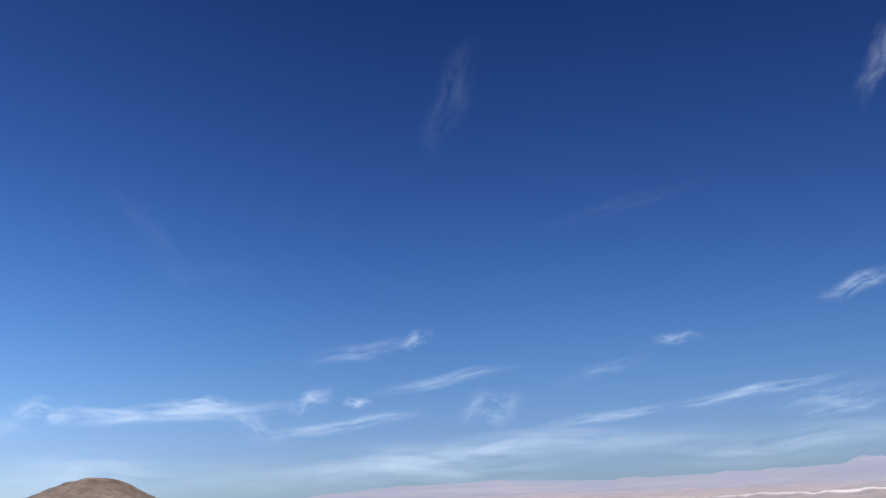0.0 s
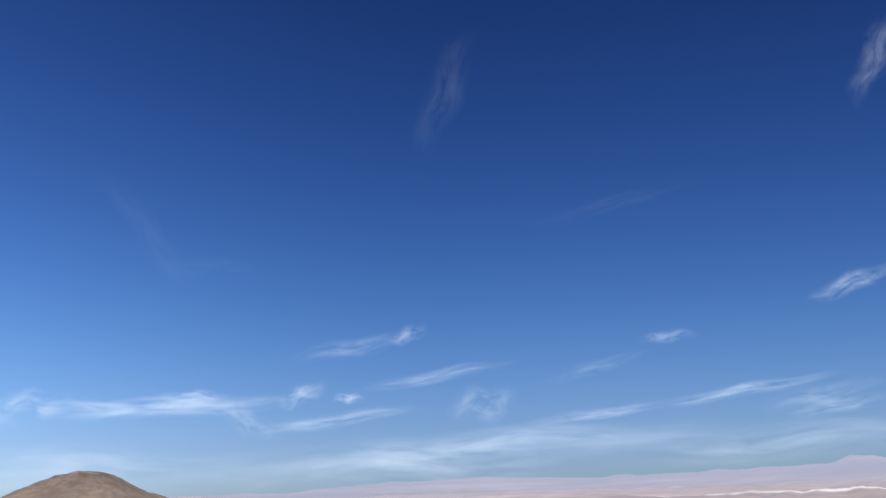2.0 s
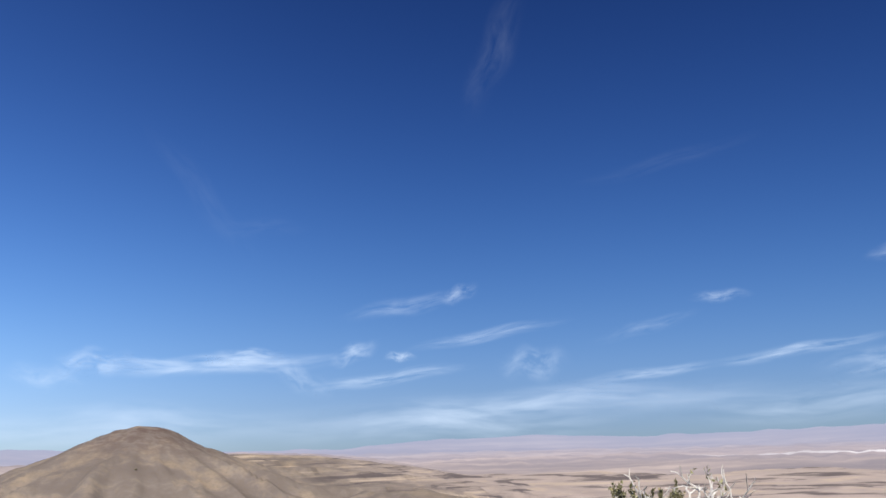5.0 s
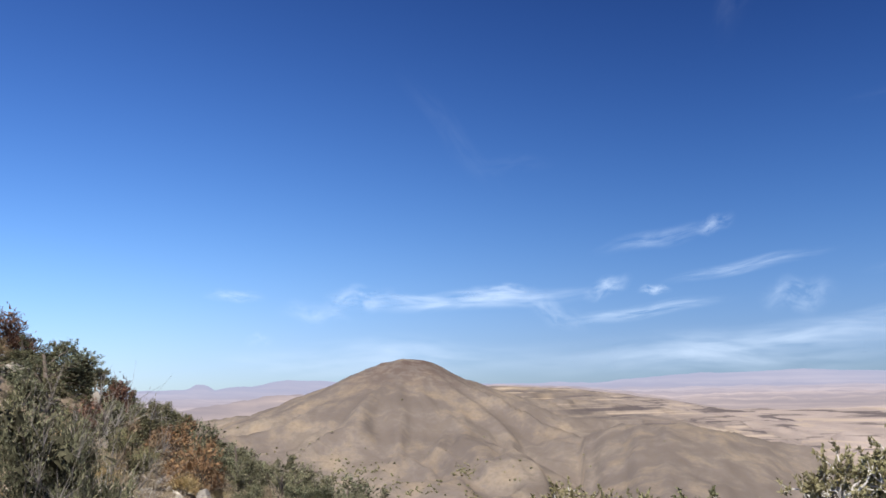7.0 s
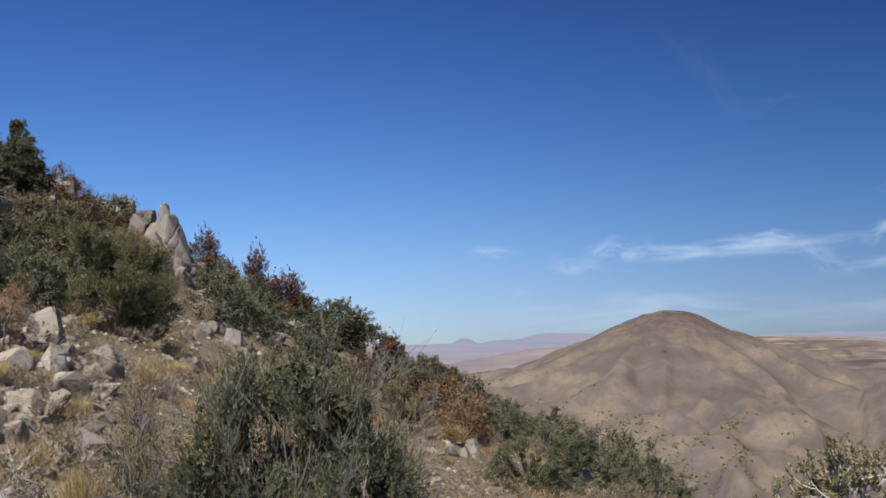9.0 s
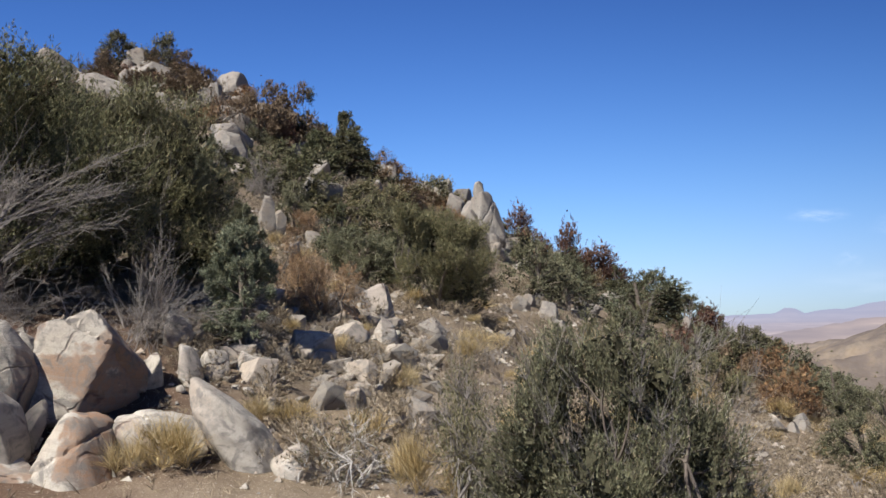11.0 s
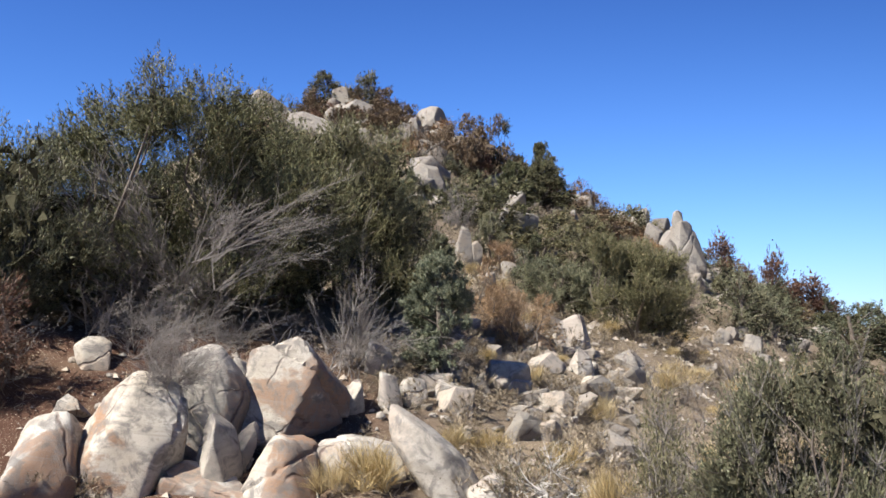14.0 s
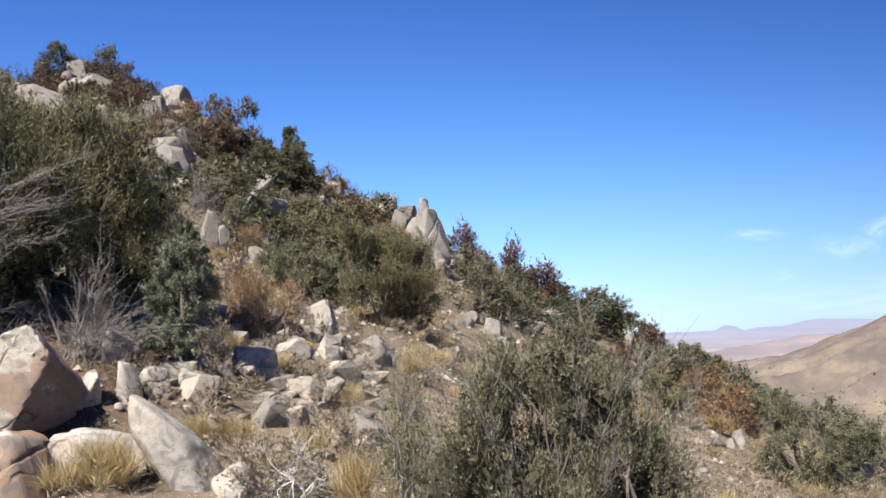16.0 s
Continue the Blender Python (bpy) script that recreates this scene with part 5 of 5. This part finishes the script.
stand(plant("shrub", "thin grey-green wispy bush with bare twigs", "shrub", "roadside bushes", 32, 0.7, 1.6, "fan", 26, 620, 10, (0.034, 0.010), 0.28, PALE_OLIVE, DEADWOOD, 0.9, 10, 260, False, 0.024, 12, apart=True, inner=0), 48.5, 9.6, 1.0, 1.08)
stand(plant("shrub", "low grey bush with bare whitish twigs before the rocks", "shrub", "roadside bushes", 36, 1.25, 0.85, "dome", 22, 160, 8, (0.030, 0.010), 0.2, PALE_OLIVE, WHITEWOOD, 0.8, 9, 300, False, 0.018, 10, apart=True, inner=0), 55.5, 10.4)


# shrubs on the steep edge below the eye, of which only the tops rise into view
EDGE = "leafy shrub with gnarled white stems at the drop"


def edge(seed, az, r, top, w, stems, leafy, reach=0.18, name="shrub", label=EDGE, girth=0.014):
    """Set on the falling edge so that its crown ends at a given height angle from the eye."""
    h = 1.6 + r * math.tan(radians(top)) - at(az, r).z + 0.05
    stand(gnarled(name, label, "edge shrubs", seed, w, h, stems, leafy, OLIVE, girth, reach), az, r)


edge(301, -10.8, 5.5, -1.25, 0.32, 4, 0.07, 0.20, "dead_shrub", "bleached white dead shrub with bare forking branches", 0.016)
edge(302, -7.6, 5.6, -2.4, 0.36, 6, 1, 0.18)
edge(303, -5.4, 5.4, -3.4, 0.22, 4, 1, 0.15)
edge(304, 9.2, 6.0, -5.5, 0.30, 3, 1, girth=0.010)
edge(305, 12.6, 6.1, -6.7, 0.25, 2, 1, girth=0.010)
edge(306, 6.0, 6.0, -6.0, 0.30, 2, 1, girth=0.010)
edge(307, 3.6, 5.8, -6.0, 0.25, 2, 1, girth=0.010)
edge(308, 1.0, 5.8, -6.6, 0.25, 2, 1, girth=0.010)


# kinds that repeat over the slope: each built once out of sight behind the crest, then copied
def kinds():
    k = {}
    for far in (False, True):
        tail, n, g = ("_far", 1.4, 1.15) if far else ("", 1, 1.0)
        k["olive" + tail] = [plant("shrub", "rounded olive-green chaparral shrub on the slope", "shrub", "slope shrubs", 41 + i, 1, 1, "dome", 18, int(640 / n), 14, (0.024 * g, 0.0090 * g), 0.10, OLIVE, None, 0.65, 5, int(40 / n), False, 0.016, inner=0.48) for i in range(3)]
        k["juniper" + tail] = [plant("juniper", "grey-green bushy juniper on the rocky slope", "tree", "slope junipers", 51 + i, 1, 1, "dome", 22, int(660 / n), 14, (0.022 * g, 0.0095 * g), 0.08, GREEN, None, 0.35, 3, int(20 / n), True, 0.03, droop=0.85, inner=0.48) for i in range(3)]
        k["pinyon" + tail] = [plant("pinyon", "dark green pinyon pine on the slope", "tree", "slope pinyons", 61 + i, 1, 1, "cone", 30, int(660 / n), 14, (0.023 * g, 0.0095 * g), 0.08, DARK, None, 0.45, 3, int(20 / n), True, 0.03, droop=0.85, inner=0.6) for i in range(3)]
        k["rust" + tail] = [plant("dead_shrub", "scorched shrub with dead brown leaves", "shrub", "scorched shrubs", 71 + i, 1, 1, "dome", 16, int(560 / n), 13, (0.024 * g, 0.0100 * g), 0.09, (RUST, BURNT, EMBER)[i], CHAR, 0.5, 5, int(60 / n), False, 0.010, inner=0.55) for i in range(3)]
    k["burnt"] = [plant("burnt_tree", "bare burnt tree with charred black limbs", "tree", "burnt trees", 81, 1, 1, "fan", 14, 60, 7, (0.05, 0.016), 0.08, BURNT, CHAR, 0.7, 5, 130, False, 0.014, inner=0)]
    k["brush"] = [plant("brush", "low dry grey-brown brush on gritty soil", "shrub", "dry brush", 91 + i, 1, 1, "dome", 9, 70, 8, (0.12, 0.019), 0.18, BRUSH, DEADWOOD, 0.6, 1, 0, False, 0.012, inner=0) for i in range(3)]
    k["grey"] = [plant("dead_brush", "bleached grey dead brush of tangled twigs", "shrub", "dead brush", 95 + i, 1, 1, "dome", 12, 10, 4, (0.05, 0.012), 0.1, BRUSH, DEADWOOD, 0.5, 5, 66, False, 0.012, inner=0) for i in range(2)]
    k["grass"] = [plant("grass_tuft", "tuft of dry yellow grass on gritty soil", "grass", "grass tufts", 97 + i, 1, 1, "fan", 8, 70, 9, (0.50, 0.011), 0.12, STRAW, DEADWOOD, 0.9, 3, 4, False, 0.008, inner=0) for i in range(2)]
    for q in (o for v in k.values() for o in v):
        q.location = (-100 + 6 * random.random(), -70, float(height(-100.0, -70.0)))
    return k


KIND = kinds()
taken = []


def spot(kind, az, r, w, h, i=0):
    if r > 33 and kind + "_far" in KIND:
        kind += "_far"
    src = KIND[kind][i % len(KIND[kind])]
    q = copy_thing(src, Matrix.Translation(at(az, r, -0.05)) @ pose(0, 0, 0, 0, 0, (az * 77 + r * 31) % 360) @ Matrix.Diagonal((w, w, h, 1)))
    p = at(az, r)
    taken.append((p.x, p.y, w * 0.45))
    return q


# shrubs and trees one can tell apart: azimuth, distance, width, height
for i, (az, r, w, h) in enumerate(((65.1, 86.4, 2.8, 3.9), (58.4, 40.5, 3.7, 2.5), (55.4, 38.5, 3.0, 1.9), (50.3, 55, 2.9, 2.3), (52.5, 34.9, 2.6, 2.1), (57.0, 40.0, 2.4, 2.0), (51.6, 30.0, 1.8, 1.5), (53.0, 44.0, 2.4, 1.9),
                                   (67.5, 40, 3.4, 2.8), (72, 36, 4, 3.0), (64.6, 33, 2.4, 2.0), (70.0, 24, 2.6, 2.2))):
    spot("olive", az, r, w * 1.4, h * 1.2, i)
for i, (az, r, w, h) in enumerate(((44.0, 35.1, 2.1, 2.6), (38.4, 46.1, 3.9, 2.7), (34.1, 41.0, 1.6, 2.2), (30.5, 41.1, 1.8, 1.9), (29.1, 46, 1.9, 1.7), (26.2, 38.0, 2.0, 1.9), (24.1, 38.5, 1.5, 1.8), (32.0, 47, 1.9, 2.0),
                                   (43.2, 47, 2.0, 2.0), (33.2, 48, 1.8, 1.9), (27.6, 43, 1.8, 1.8))):
    spot("juniper", az, r, w * 1.4, h * 1.15, i)
for i, (az, r, w, h) in enumerate(((67.4, 87.0, 2.4, 3.8), (38.0, 59.5, 1.7, 2.3), (37.1, 59.0, 1.7, 2.3), (35.6, 55.2, 1.4, 2.1), (32.6, 40.8, 1.3, 1.9), (25.3, 40, 0.9, 1.6), (36.4, 57.5, 1.6, 2.0), (34.8, 55, 1.4, 1.9), (33.9, 54, 1.4, 1.8), (31.4, 51, 1.4, 1.7), (30.0, 48, 1.5, 1.6), (39.0, 60.5, 1.5, 1.9))):
    spot("pinyon", az, r, w * 2.1, h * 1.12, i)
for i, (az, r, w, h) in enumerate(((52.6, 65, 1.8, 1.9), (52.4, 50.4, 2.4, 1.9), (49.8, 53.9, 2.4, 1.5), (45.2, 61.4, 1.8, 2.6), (42.5, 57.2, 1.6, 3.0), (40.7, 61, 2.2, 2.4), (41.6, 60, 1.9, 2.0), (35.0, 52.2, 1.6, 2.0), (31.7, 38.7, 1.3, 1.5), (39.9, 60.5, 1.8, 1.8), (44.4, 60.5, 1.6, 1.8), (33.6, 44, 1.3, 1.3), (48.9, 50, 1.6, 1.4), (43.4, 60.5, 1.4, 1.8))):
    spot("rust", az, r, w * 1.75, h * 1.2, (0, 1, 1, 2, 2, 2, 2, 2, 0, 2, 2, 0, 0, 2)[i])
for i, (az, r, w, h) in enumerate(((69.3, 87, 1.4, 3.1), (69.0, 86, 1.0, 2.8), (61.8, 54.4, 1.7, 3.9), (60.7, 54.4, 1.6, 3.1), (64.3, 70, 1.2, 2.5), (62.6, 62, 1.6, 2.6), (61.2, 60, 1.5, 2.6), (52.1, 64.4, 0.9, 2.4), (51.0, 62.4, 0.8, 2.1), (42.9, 58, 1.4, 2.6), (45.6, 61, 1.2, 2.3), (40.2, 61, 1.2, 2.2))):
    spot("burnt", az, r, w, h)
for i, (az, r, w, h) in enumerate(((76.4, 13.2, 1.0, 0.5), (66.0, 13.9, 0.9, 0.7), (67.6, 14.0, 1.1, 0.7), (64.0, 11.9, 0.9, 0.7), (78.8, 15.0, 1.4, 0.9), (74.4, 15.0, 1.4, 0.9), (70.6, 15.0, 1.6, 0.9), (60.6, 14.8, 1.6, 0.8), (61.4, 15.8, 1.2, 0.9),
                                   (61.5, 27, 2.0, 1.6), (41.0, 27, 1.9, 1.9), (39.5, 26, 1.5, 1.2), (56.6, 16.6, 0.8, 0.8), (48.2, 15.0, 0.9, 0.6), (46.8, 17.0, 1.1, 0.7), (50.4, 13.0, 0.8, 0.6), (82.5, 15.1, 1.6, 1.0), (48.9, 19.1, 1.5, 1.1), (50.0, 19.6, 1.2, 0.9), (47.8, 18.8, 1.2, 0.9), (46.6, 20.0, 1.1, 0.8), (41.9, 35.2, 1.7, 1.6), (41.0, 40.0, 1.7, 1.7), (36.4, 47.0, 1.8, 1.6), (59.8, 38.0, 1.8, 1.4))):
    spot("grey", az, r, w, h)

for i, (az, r, w, h) in enumerate(((65.3, 10.7, 0.8, 0.55), (63.9, 10.5, 0.6, 0.5), (67.0, 10.6, 0.5, 0.45), (51.4, 9.9, 0.5, 0.7), (48.6, 9.9, 0.5, 0.7), (52.4, 10.2, 0.45, 0.6), (58.2, 12.6, 0.6, 0.4), (60.4, 12.3, 0.5, 0.4),
                                   (54.2, 12.2, 0.5, 0.45), (46.4, 13.4, 0.5, 0.5), (33.4, 13.2, 0.6, 0.5), (31.4, 15.0, 0.6, 0.5), (47.8, 20.5, 0.8, 0.6), (48.4, 18.6, 0.7, 0.5), (55.6, 16.2, 0.5, 0.4))):
    spot("grass", az, r, w, h, i)
for i, (az, r, w, h) in enumerate(((56.2, 10.6, 1.0, 0.75), (57.4, 11.4, 0.8, 0.55), (54.6, 10.9, 0.8, 0.6), (80.6, 11.0, 0.7, 0.35), (83.4, 11.0, 0.6, 0.4), (59.6, 12.8, 0.9, 0.5), (53.0, 12.8, 0.8, 0.6))):
    spot("brush", az, r, w, h, i)

for az, r, w, h, lift in ((72.9, 13.3, 0.8, 0.5, 0.25), (66.9, 13.3, 0.9, 0.6, 0.3), (68.6, 13.9, 0.9, 0.6, 0.3)):
    q = spot("grey", az, r, w, h, 1)
    q.matrix_basis = Matrix.Translation((0, 0, lift)) @ q.matrix_basis

# the lower slope and the crest are grown over more thinly, by chance
rng = random.Random(5)


def room(x, y, w):
    return all((x - a) ** 2 + (y - b) ** 2 > (0.62 * (w + c)) ** 2 for a, b, c in taken)


def scatter(kind, count, az0, az1, r0, r1, w0, w1, tall):
    done = tries = 0
    while done < count and tries < count * 20:
        tries += 1
        az, r = rng.uniform(az0, az1), math.sqrt(rng.uniform(r0 * r0, r1 * r1))
        w = rng.uniform(w0, w1)
        p = at(az, r)
        if r > np.interp(az, CREST[:, 0], CREST[:, 1]) + 4 or not room(p.x, p.y, w * 0.4):
            continue
        spot(kind, az, r, w, w * rng.uniform(*tall), rng.randrange(6))
        done += 1


scatter("olive", 10, 50, 64, 33.5, 62, 1.5, 2.2, (0.5, 0.75))
scatter("olive", 5, 62, 70, 21, 33, 1.5, 2.4, (0.6, 0.9))
scatter("juniper", 6, 50, 66, 33.5, 60, 1.6, 2.2, (0.7, 1.0))
scatter("rust", 34, 50, 72, 44, 86, 1.6, 3.0, (0.55, 0.85))
scatter("juniper", 24, 20, 47, 36, 60, 1.8, 2.8, (0.7, 0.95))
scatter("pinyon", 12, 19, 40, 40, 60, 1.5, 2.2, (0.75, 1.0))
scatter("brush", 90, 20, 62, 10.5, 36, 0.45, 1.1, (0.45, 0.8))
scatter("brush", 60, 40, 75, 26, 80, 0.6, 1.5, (0.4, 0.7))
scatter("grey", 60, 24, 58, 12, 36, 0.6, 1.2, (0.5, 0.8))
scatter("grey", 34, 48, 66, 12.5, 20, 0.4, 0.8, (0.5, 0.8))
scatter("brush", 60, 48, 66, 12, 21, 0.35, 0.7, (0.5, 0.8))
scatter("grass", 60, 24, 62, 12, 30, 0.4, 0.8, (0.5, 0.8))



def cover(count, az0, az1, r0, r1, w0, w1):
    """Low dry brush that nobody could count, as one mesh."""
    vs = []
    while len(vs) < count:
        az, r = rng.uniform(az0, az1), math.sqrt(rng.uniform(r0 * r0, r1 * r1))
        p, w = at(az, r), rng.uniform(w0, w1)
        if not room(p.x, p.y, w * 0.2):
            continue
        me = [q for q in KIND["brush"][rng.randrange(3)].children if q.name.startswith("foliage")][0].data
        v = np.empty(len(me.vertices) * 3, np.float32)
        me.vertices.foreach_get("co", v)
        m = np.array(Matrix.Translation(p) @ pose(0, 0, 0, 0, 0, rng.uniform(0, 360)) @ Matrix.Diagonal((w, w, w * rng.uniform(0.4, 0.7), 1)))
        vs.append(v.reshape(-1, 9)[::2].reshape(-1, 3) @ m[:3, :3].T + m[:3, 3])
    v = np.concatenate(vs)
    me = bpy.data.meshes.new("dry_brush_cover")
    me.from_pydata(v.tolist(), [], np.arange(len(v)).reshape(-1, 3).tolist())
    me.materials.append(BRUSH)
    tagged(new("dry_brush_cover", me), "low dry grey-brown brush covering the slope", "brush", kind="stuff")


cover(330, 20, 64, 10.5, 36, 0.4, 1.0)
cover(170, 47, 66, 11.6, 22, 0.25, 0.6)
cover(240, 21, 42, 10, 32, 0.5, 1.2)
cover(260, 46, 72, 26, 70, 0.7, 1.7)

# the first plant of each kind takes its own place on the slope
for k, (kind, firsts) in enumerate(sorted(KIND.items())):
    for i, q in enumerate(firsts):
        az, r = 23.5 + (k * 7.3 + i * 3.1) % 33, (47 if kind.endswith("_far") else 25) + (k * 5.7 + i * 2.9) % 11
        w = 0.8 if kind in ("brush", "grey", "grass") else 1.8
        q.matrix_basis = Matrix.Translation(at(az, r, -0.05)) @ pose(0, 0, 0, 0, 0, 40 * k) @ Matrix.Diagonal((w, w, w, 1))

# loose stones
STONES = [block_mesh("stone", 700 + i, 1.0, 0.85, 0.75, 13, GRANITE, 0.0, 1) if i < 4 else rock_mesh("stone", 700 + i, 1.0, 0.85, 0.7, 2, 7, 8) for i in range(10)]


GREY_STONES = [block_mesh("stone", 720 + i, 1.0, 0.85, 0.8, 12, GREY, 0.0, 1) for i in range(5)]


def strew(count, az0, az1, r0, r1, s0, s1, grey=False, joined=False):
    done, vs, fs, n = 0, [], [], 0
    while done < count:
        az, r = rng.uniform(az0, az1), math.sqrt(rng.uniform(r0 * r0, r1 * r1))
        if r > np.interp(az, CREST[:, 0], CREST[:, 1]):
            continue
        s = s0 + (s1 - s0) * rng.random() ** 2.2
        me = GREY_STONES[rng.randrange(5)] if grey else STONES[rng.randrange(4) if s > 0.3 and r < 30 else 4 + rng.randrange(6)]
        m = Matrix.Translation(at(az, r, -0.2 * s)) @ pose(0, 0, 0, rng.uniform(-25, 25), rng.uniform(-25, 25), rng.uniform(0, 360)) @ Matrix.Diagonal((s, s * rng.uniform(0.7, 1.2), s * rng.uniform(0.6, 1.0), 1))
        done += 1
        if joined:
            v = np.empty(len(me.vertices) * 3, np.float32)
            me.vertices.foreach_get("co", v)
            a = np.array(m)
            vs.append(v.reshape(-1, 3) @ a[:3, :3].T + a[:3, 3])
            fs += [[q + n for q in f.vertices] for f in me.polygons]
            n += len(me.vertices)
            continue
        ob = new("stone", me)
        ob.matrix_world = m
        tagged(ob, "loose pale granite stone on the slope", "rock", group="loose stones")
    if joined:
        me = bpy.data.meshes.new("scree")
        me.from_pydata(np.concatenate(vs).tolist(), [], fs)
        me.polygons.foreach_set("use_smooth", np.ones(len(fs), bool))
        me.materials.append(GREY if grey else GRANITE)
        tagged(new("scree", me), "scattered granite rubble between the shrubs", "rubble", kind="stuff")


strew(90, 50, 64, 12.2, 21, 0.14, 0.58)
strew(60, 50, 62, 13, 22, 0.15, 0.7, True)
strew(220, 50, 66, 12.0, 22, 0.05, 0.26, False, True)
strew(60, 60, 82, 10.8, 14.3, 0.08, 0.42)
strew(60, 24, 52, 13, 36, 0.10, 0.38)
strew(110, 40, 74, 40, 86, 0.4, 2.2, True, True)
strew(60, 30, 60, 24, 40, 0.2, 0.7, True, True)
strew(40, 61, 69, 68, 88, 0.8, 2.4, True, True)
strew(70, 60, 68, 56, 76, 0.5, 2.0, True, True)
strew(50, 24, 46, 24, 50, 0.3, 1.1, True, True)


def far_trees():
    """Dark junipers dotted over the foot of the hill, far below."""
    rng2 = np.random.default_rng(8)
    spots = []
    for az, r, sa, sr, k in ((21.6, 1370, 0.8, 35, 130), (20.2, 1290, 0.8, 40, 130), (22.6, 1400, 0.7, 40, 70), (24.4, 1450, 0.9, 25, 26), (18.6, 1220, 0.8, 40, 90), (15.6, 1335, 0.45, 14, 70), (15.3, 1195, 0.4, 25, 50), (15.4, 1070, 0.4, 25, 60), (17.6, 1060, 1.1, 60, 80), (13.2, 1290, 0.7, 40, 14), (18.6, 1130, 1.0, 40, 50), (11.0, 1300, 3.5, 160, 24), (24.0, 1520, 3.0, 120, 20), (7.6, 1650, 0.6, 30, 16)):
        spots += [(a, q) for a, q in zip(rng2.normal(az, sa, k), rng2.normal(r, sr, k))]
    v0, f0 = BALLS[2]
    vs, fs, n = [], [], 0
    for a, q in spots:
        c = at(a, q)
        s = rng2.uniform(0.6, 1.7)
        vv = v0 * (1 + 0.35 * rng2.normal(size=(len(v0), 1))) * (s, s, s * 0.8) + (c.x, c.y, c.z + s * 0.4)
        vs.append(vv)
        fs += [[i + n for i in f] for f in f0]
        n += len(v0)
    me = bpy.data.meshes.new("far_juniper")
    me.from_pydata(np.concatenate(vs).tolist(), [], fs)
    me.materials.append(DARK)
    tagged(new("far_juniper_scrub", me), "dark junipers dotted over dry tan hills", "trees", kind="stuff")


far_trees()


def litter():
    """Grit, pebbles and broken twigs over the slope and the bank."""
    rng3 = np.random.default_rng(77)
    k = 13000
    az = np.radians(rng3.uniform(18, 92, k))
    r = np.sqrt(rng3.uniform(8.5 ** 2, 34 ** 2, k))
    x, y = -np.sin(az) * r, np.cos(az) * r
    c = np.stack([x, y, height(x, y)], 1)
    s = (0.012 + 0.06 * rng3.random(k) ** 4) * (0.6 + r / 22)
    tet = np.array([(1, 0, 0), (-0.6, 0.9, 0), (-0.5, -0.9, 0.1), (0.1, 0, 0.8)])
    v = c[:, None, :] + tet[None] * s[:, None, None] * rng3.uniform(0.6, 1.4, (k, 4, 3))
    i = np.arange(k)[:, None] * 4
    f = np.concatenate([i + np.array(q)[None] for q in ((0, 1, 3), (1, 2, 3), (2, 0, 3))], 0)
    me = bpy.data.meshes.new("grit")
    me.from_pydata(v.reshape(-1, 3).tolist(), [], f.tolist())
    me.materials.append(GRANITE)
    tagged(new("gravel", me), "pale granite grit and pebbles over the slope", "gravel", kind="stuff")
    k = 9000
    az = np.radians(rng3.uniform(18, 92, k))
    r = np.sqrt(rng3.uniform(9 ** 2, 32 ** 2, k))
    x, y = -np.sin(az) * r, np.cos(az) * r
    o = np.stack([x, y, height(x, y)], 1)
    d = rng3.normal(size=(k, 3)) * (1, 1, 0.55) + (0, 0, 0.35)
    d /= np.linalg.norm(d, axis=1)[:, None]
    me = leaves_mesh("litter", o, d, 3, 0.20, 0.010, 0.06, rng3, BRUSH, 0.6)
    tagged(new("twig_litter", me), "dry grey-brown twigs and grass on the slope", "litter", kind="stuff")


litter()
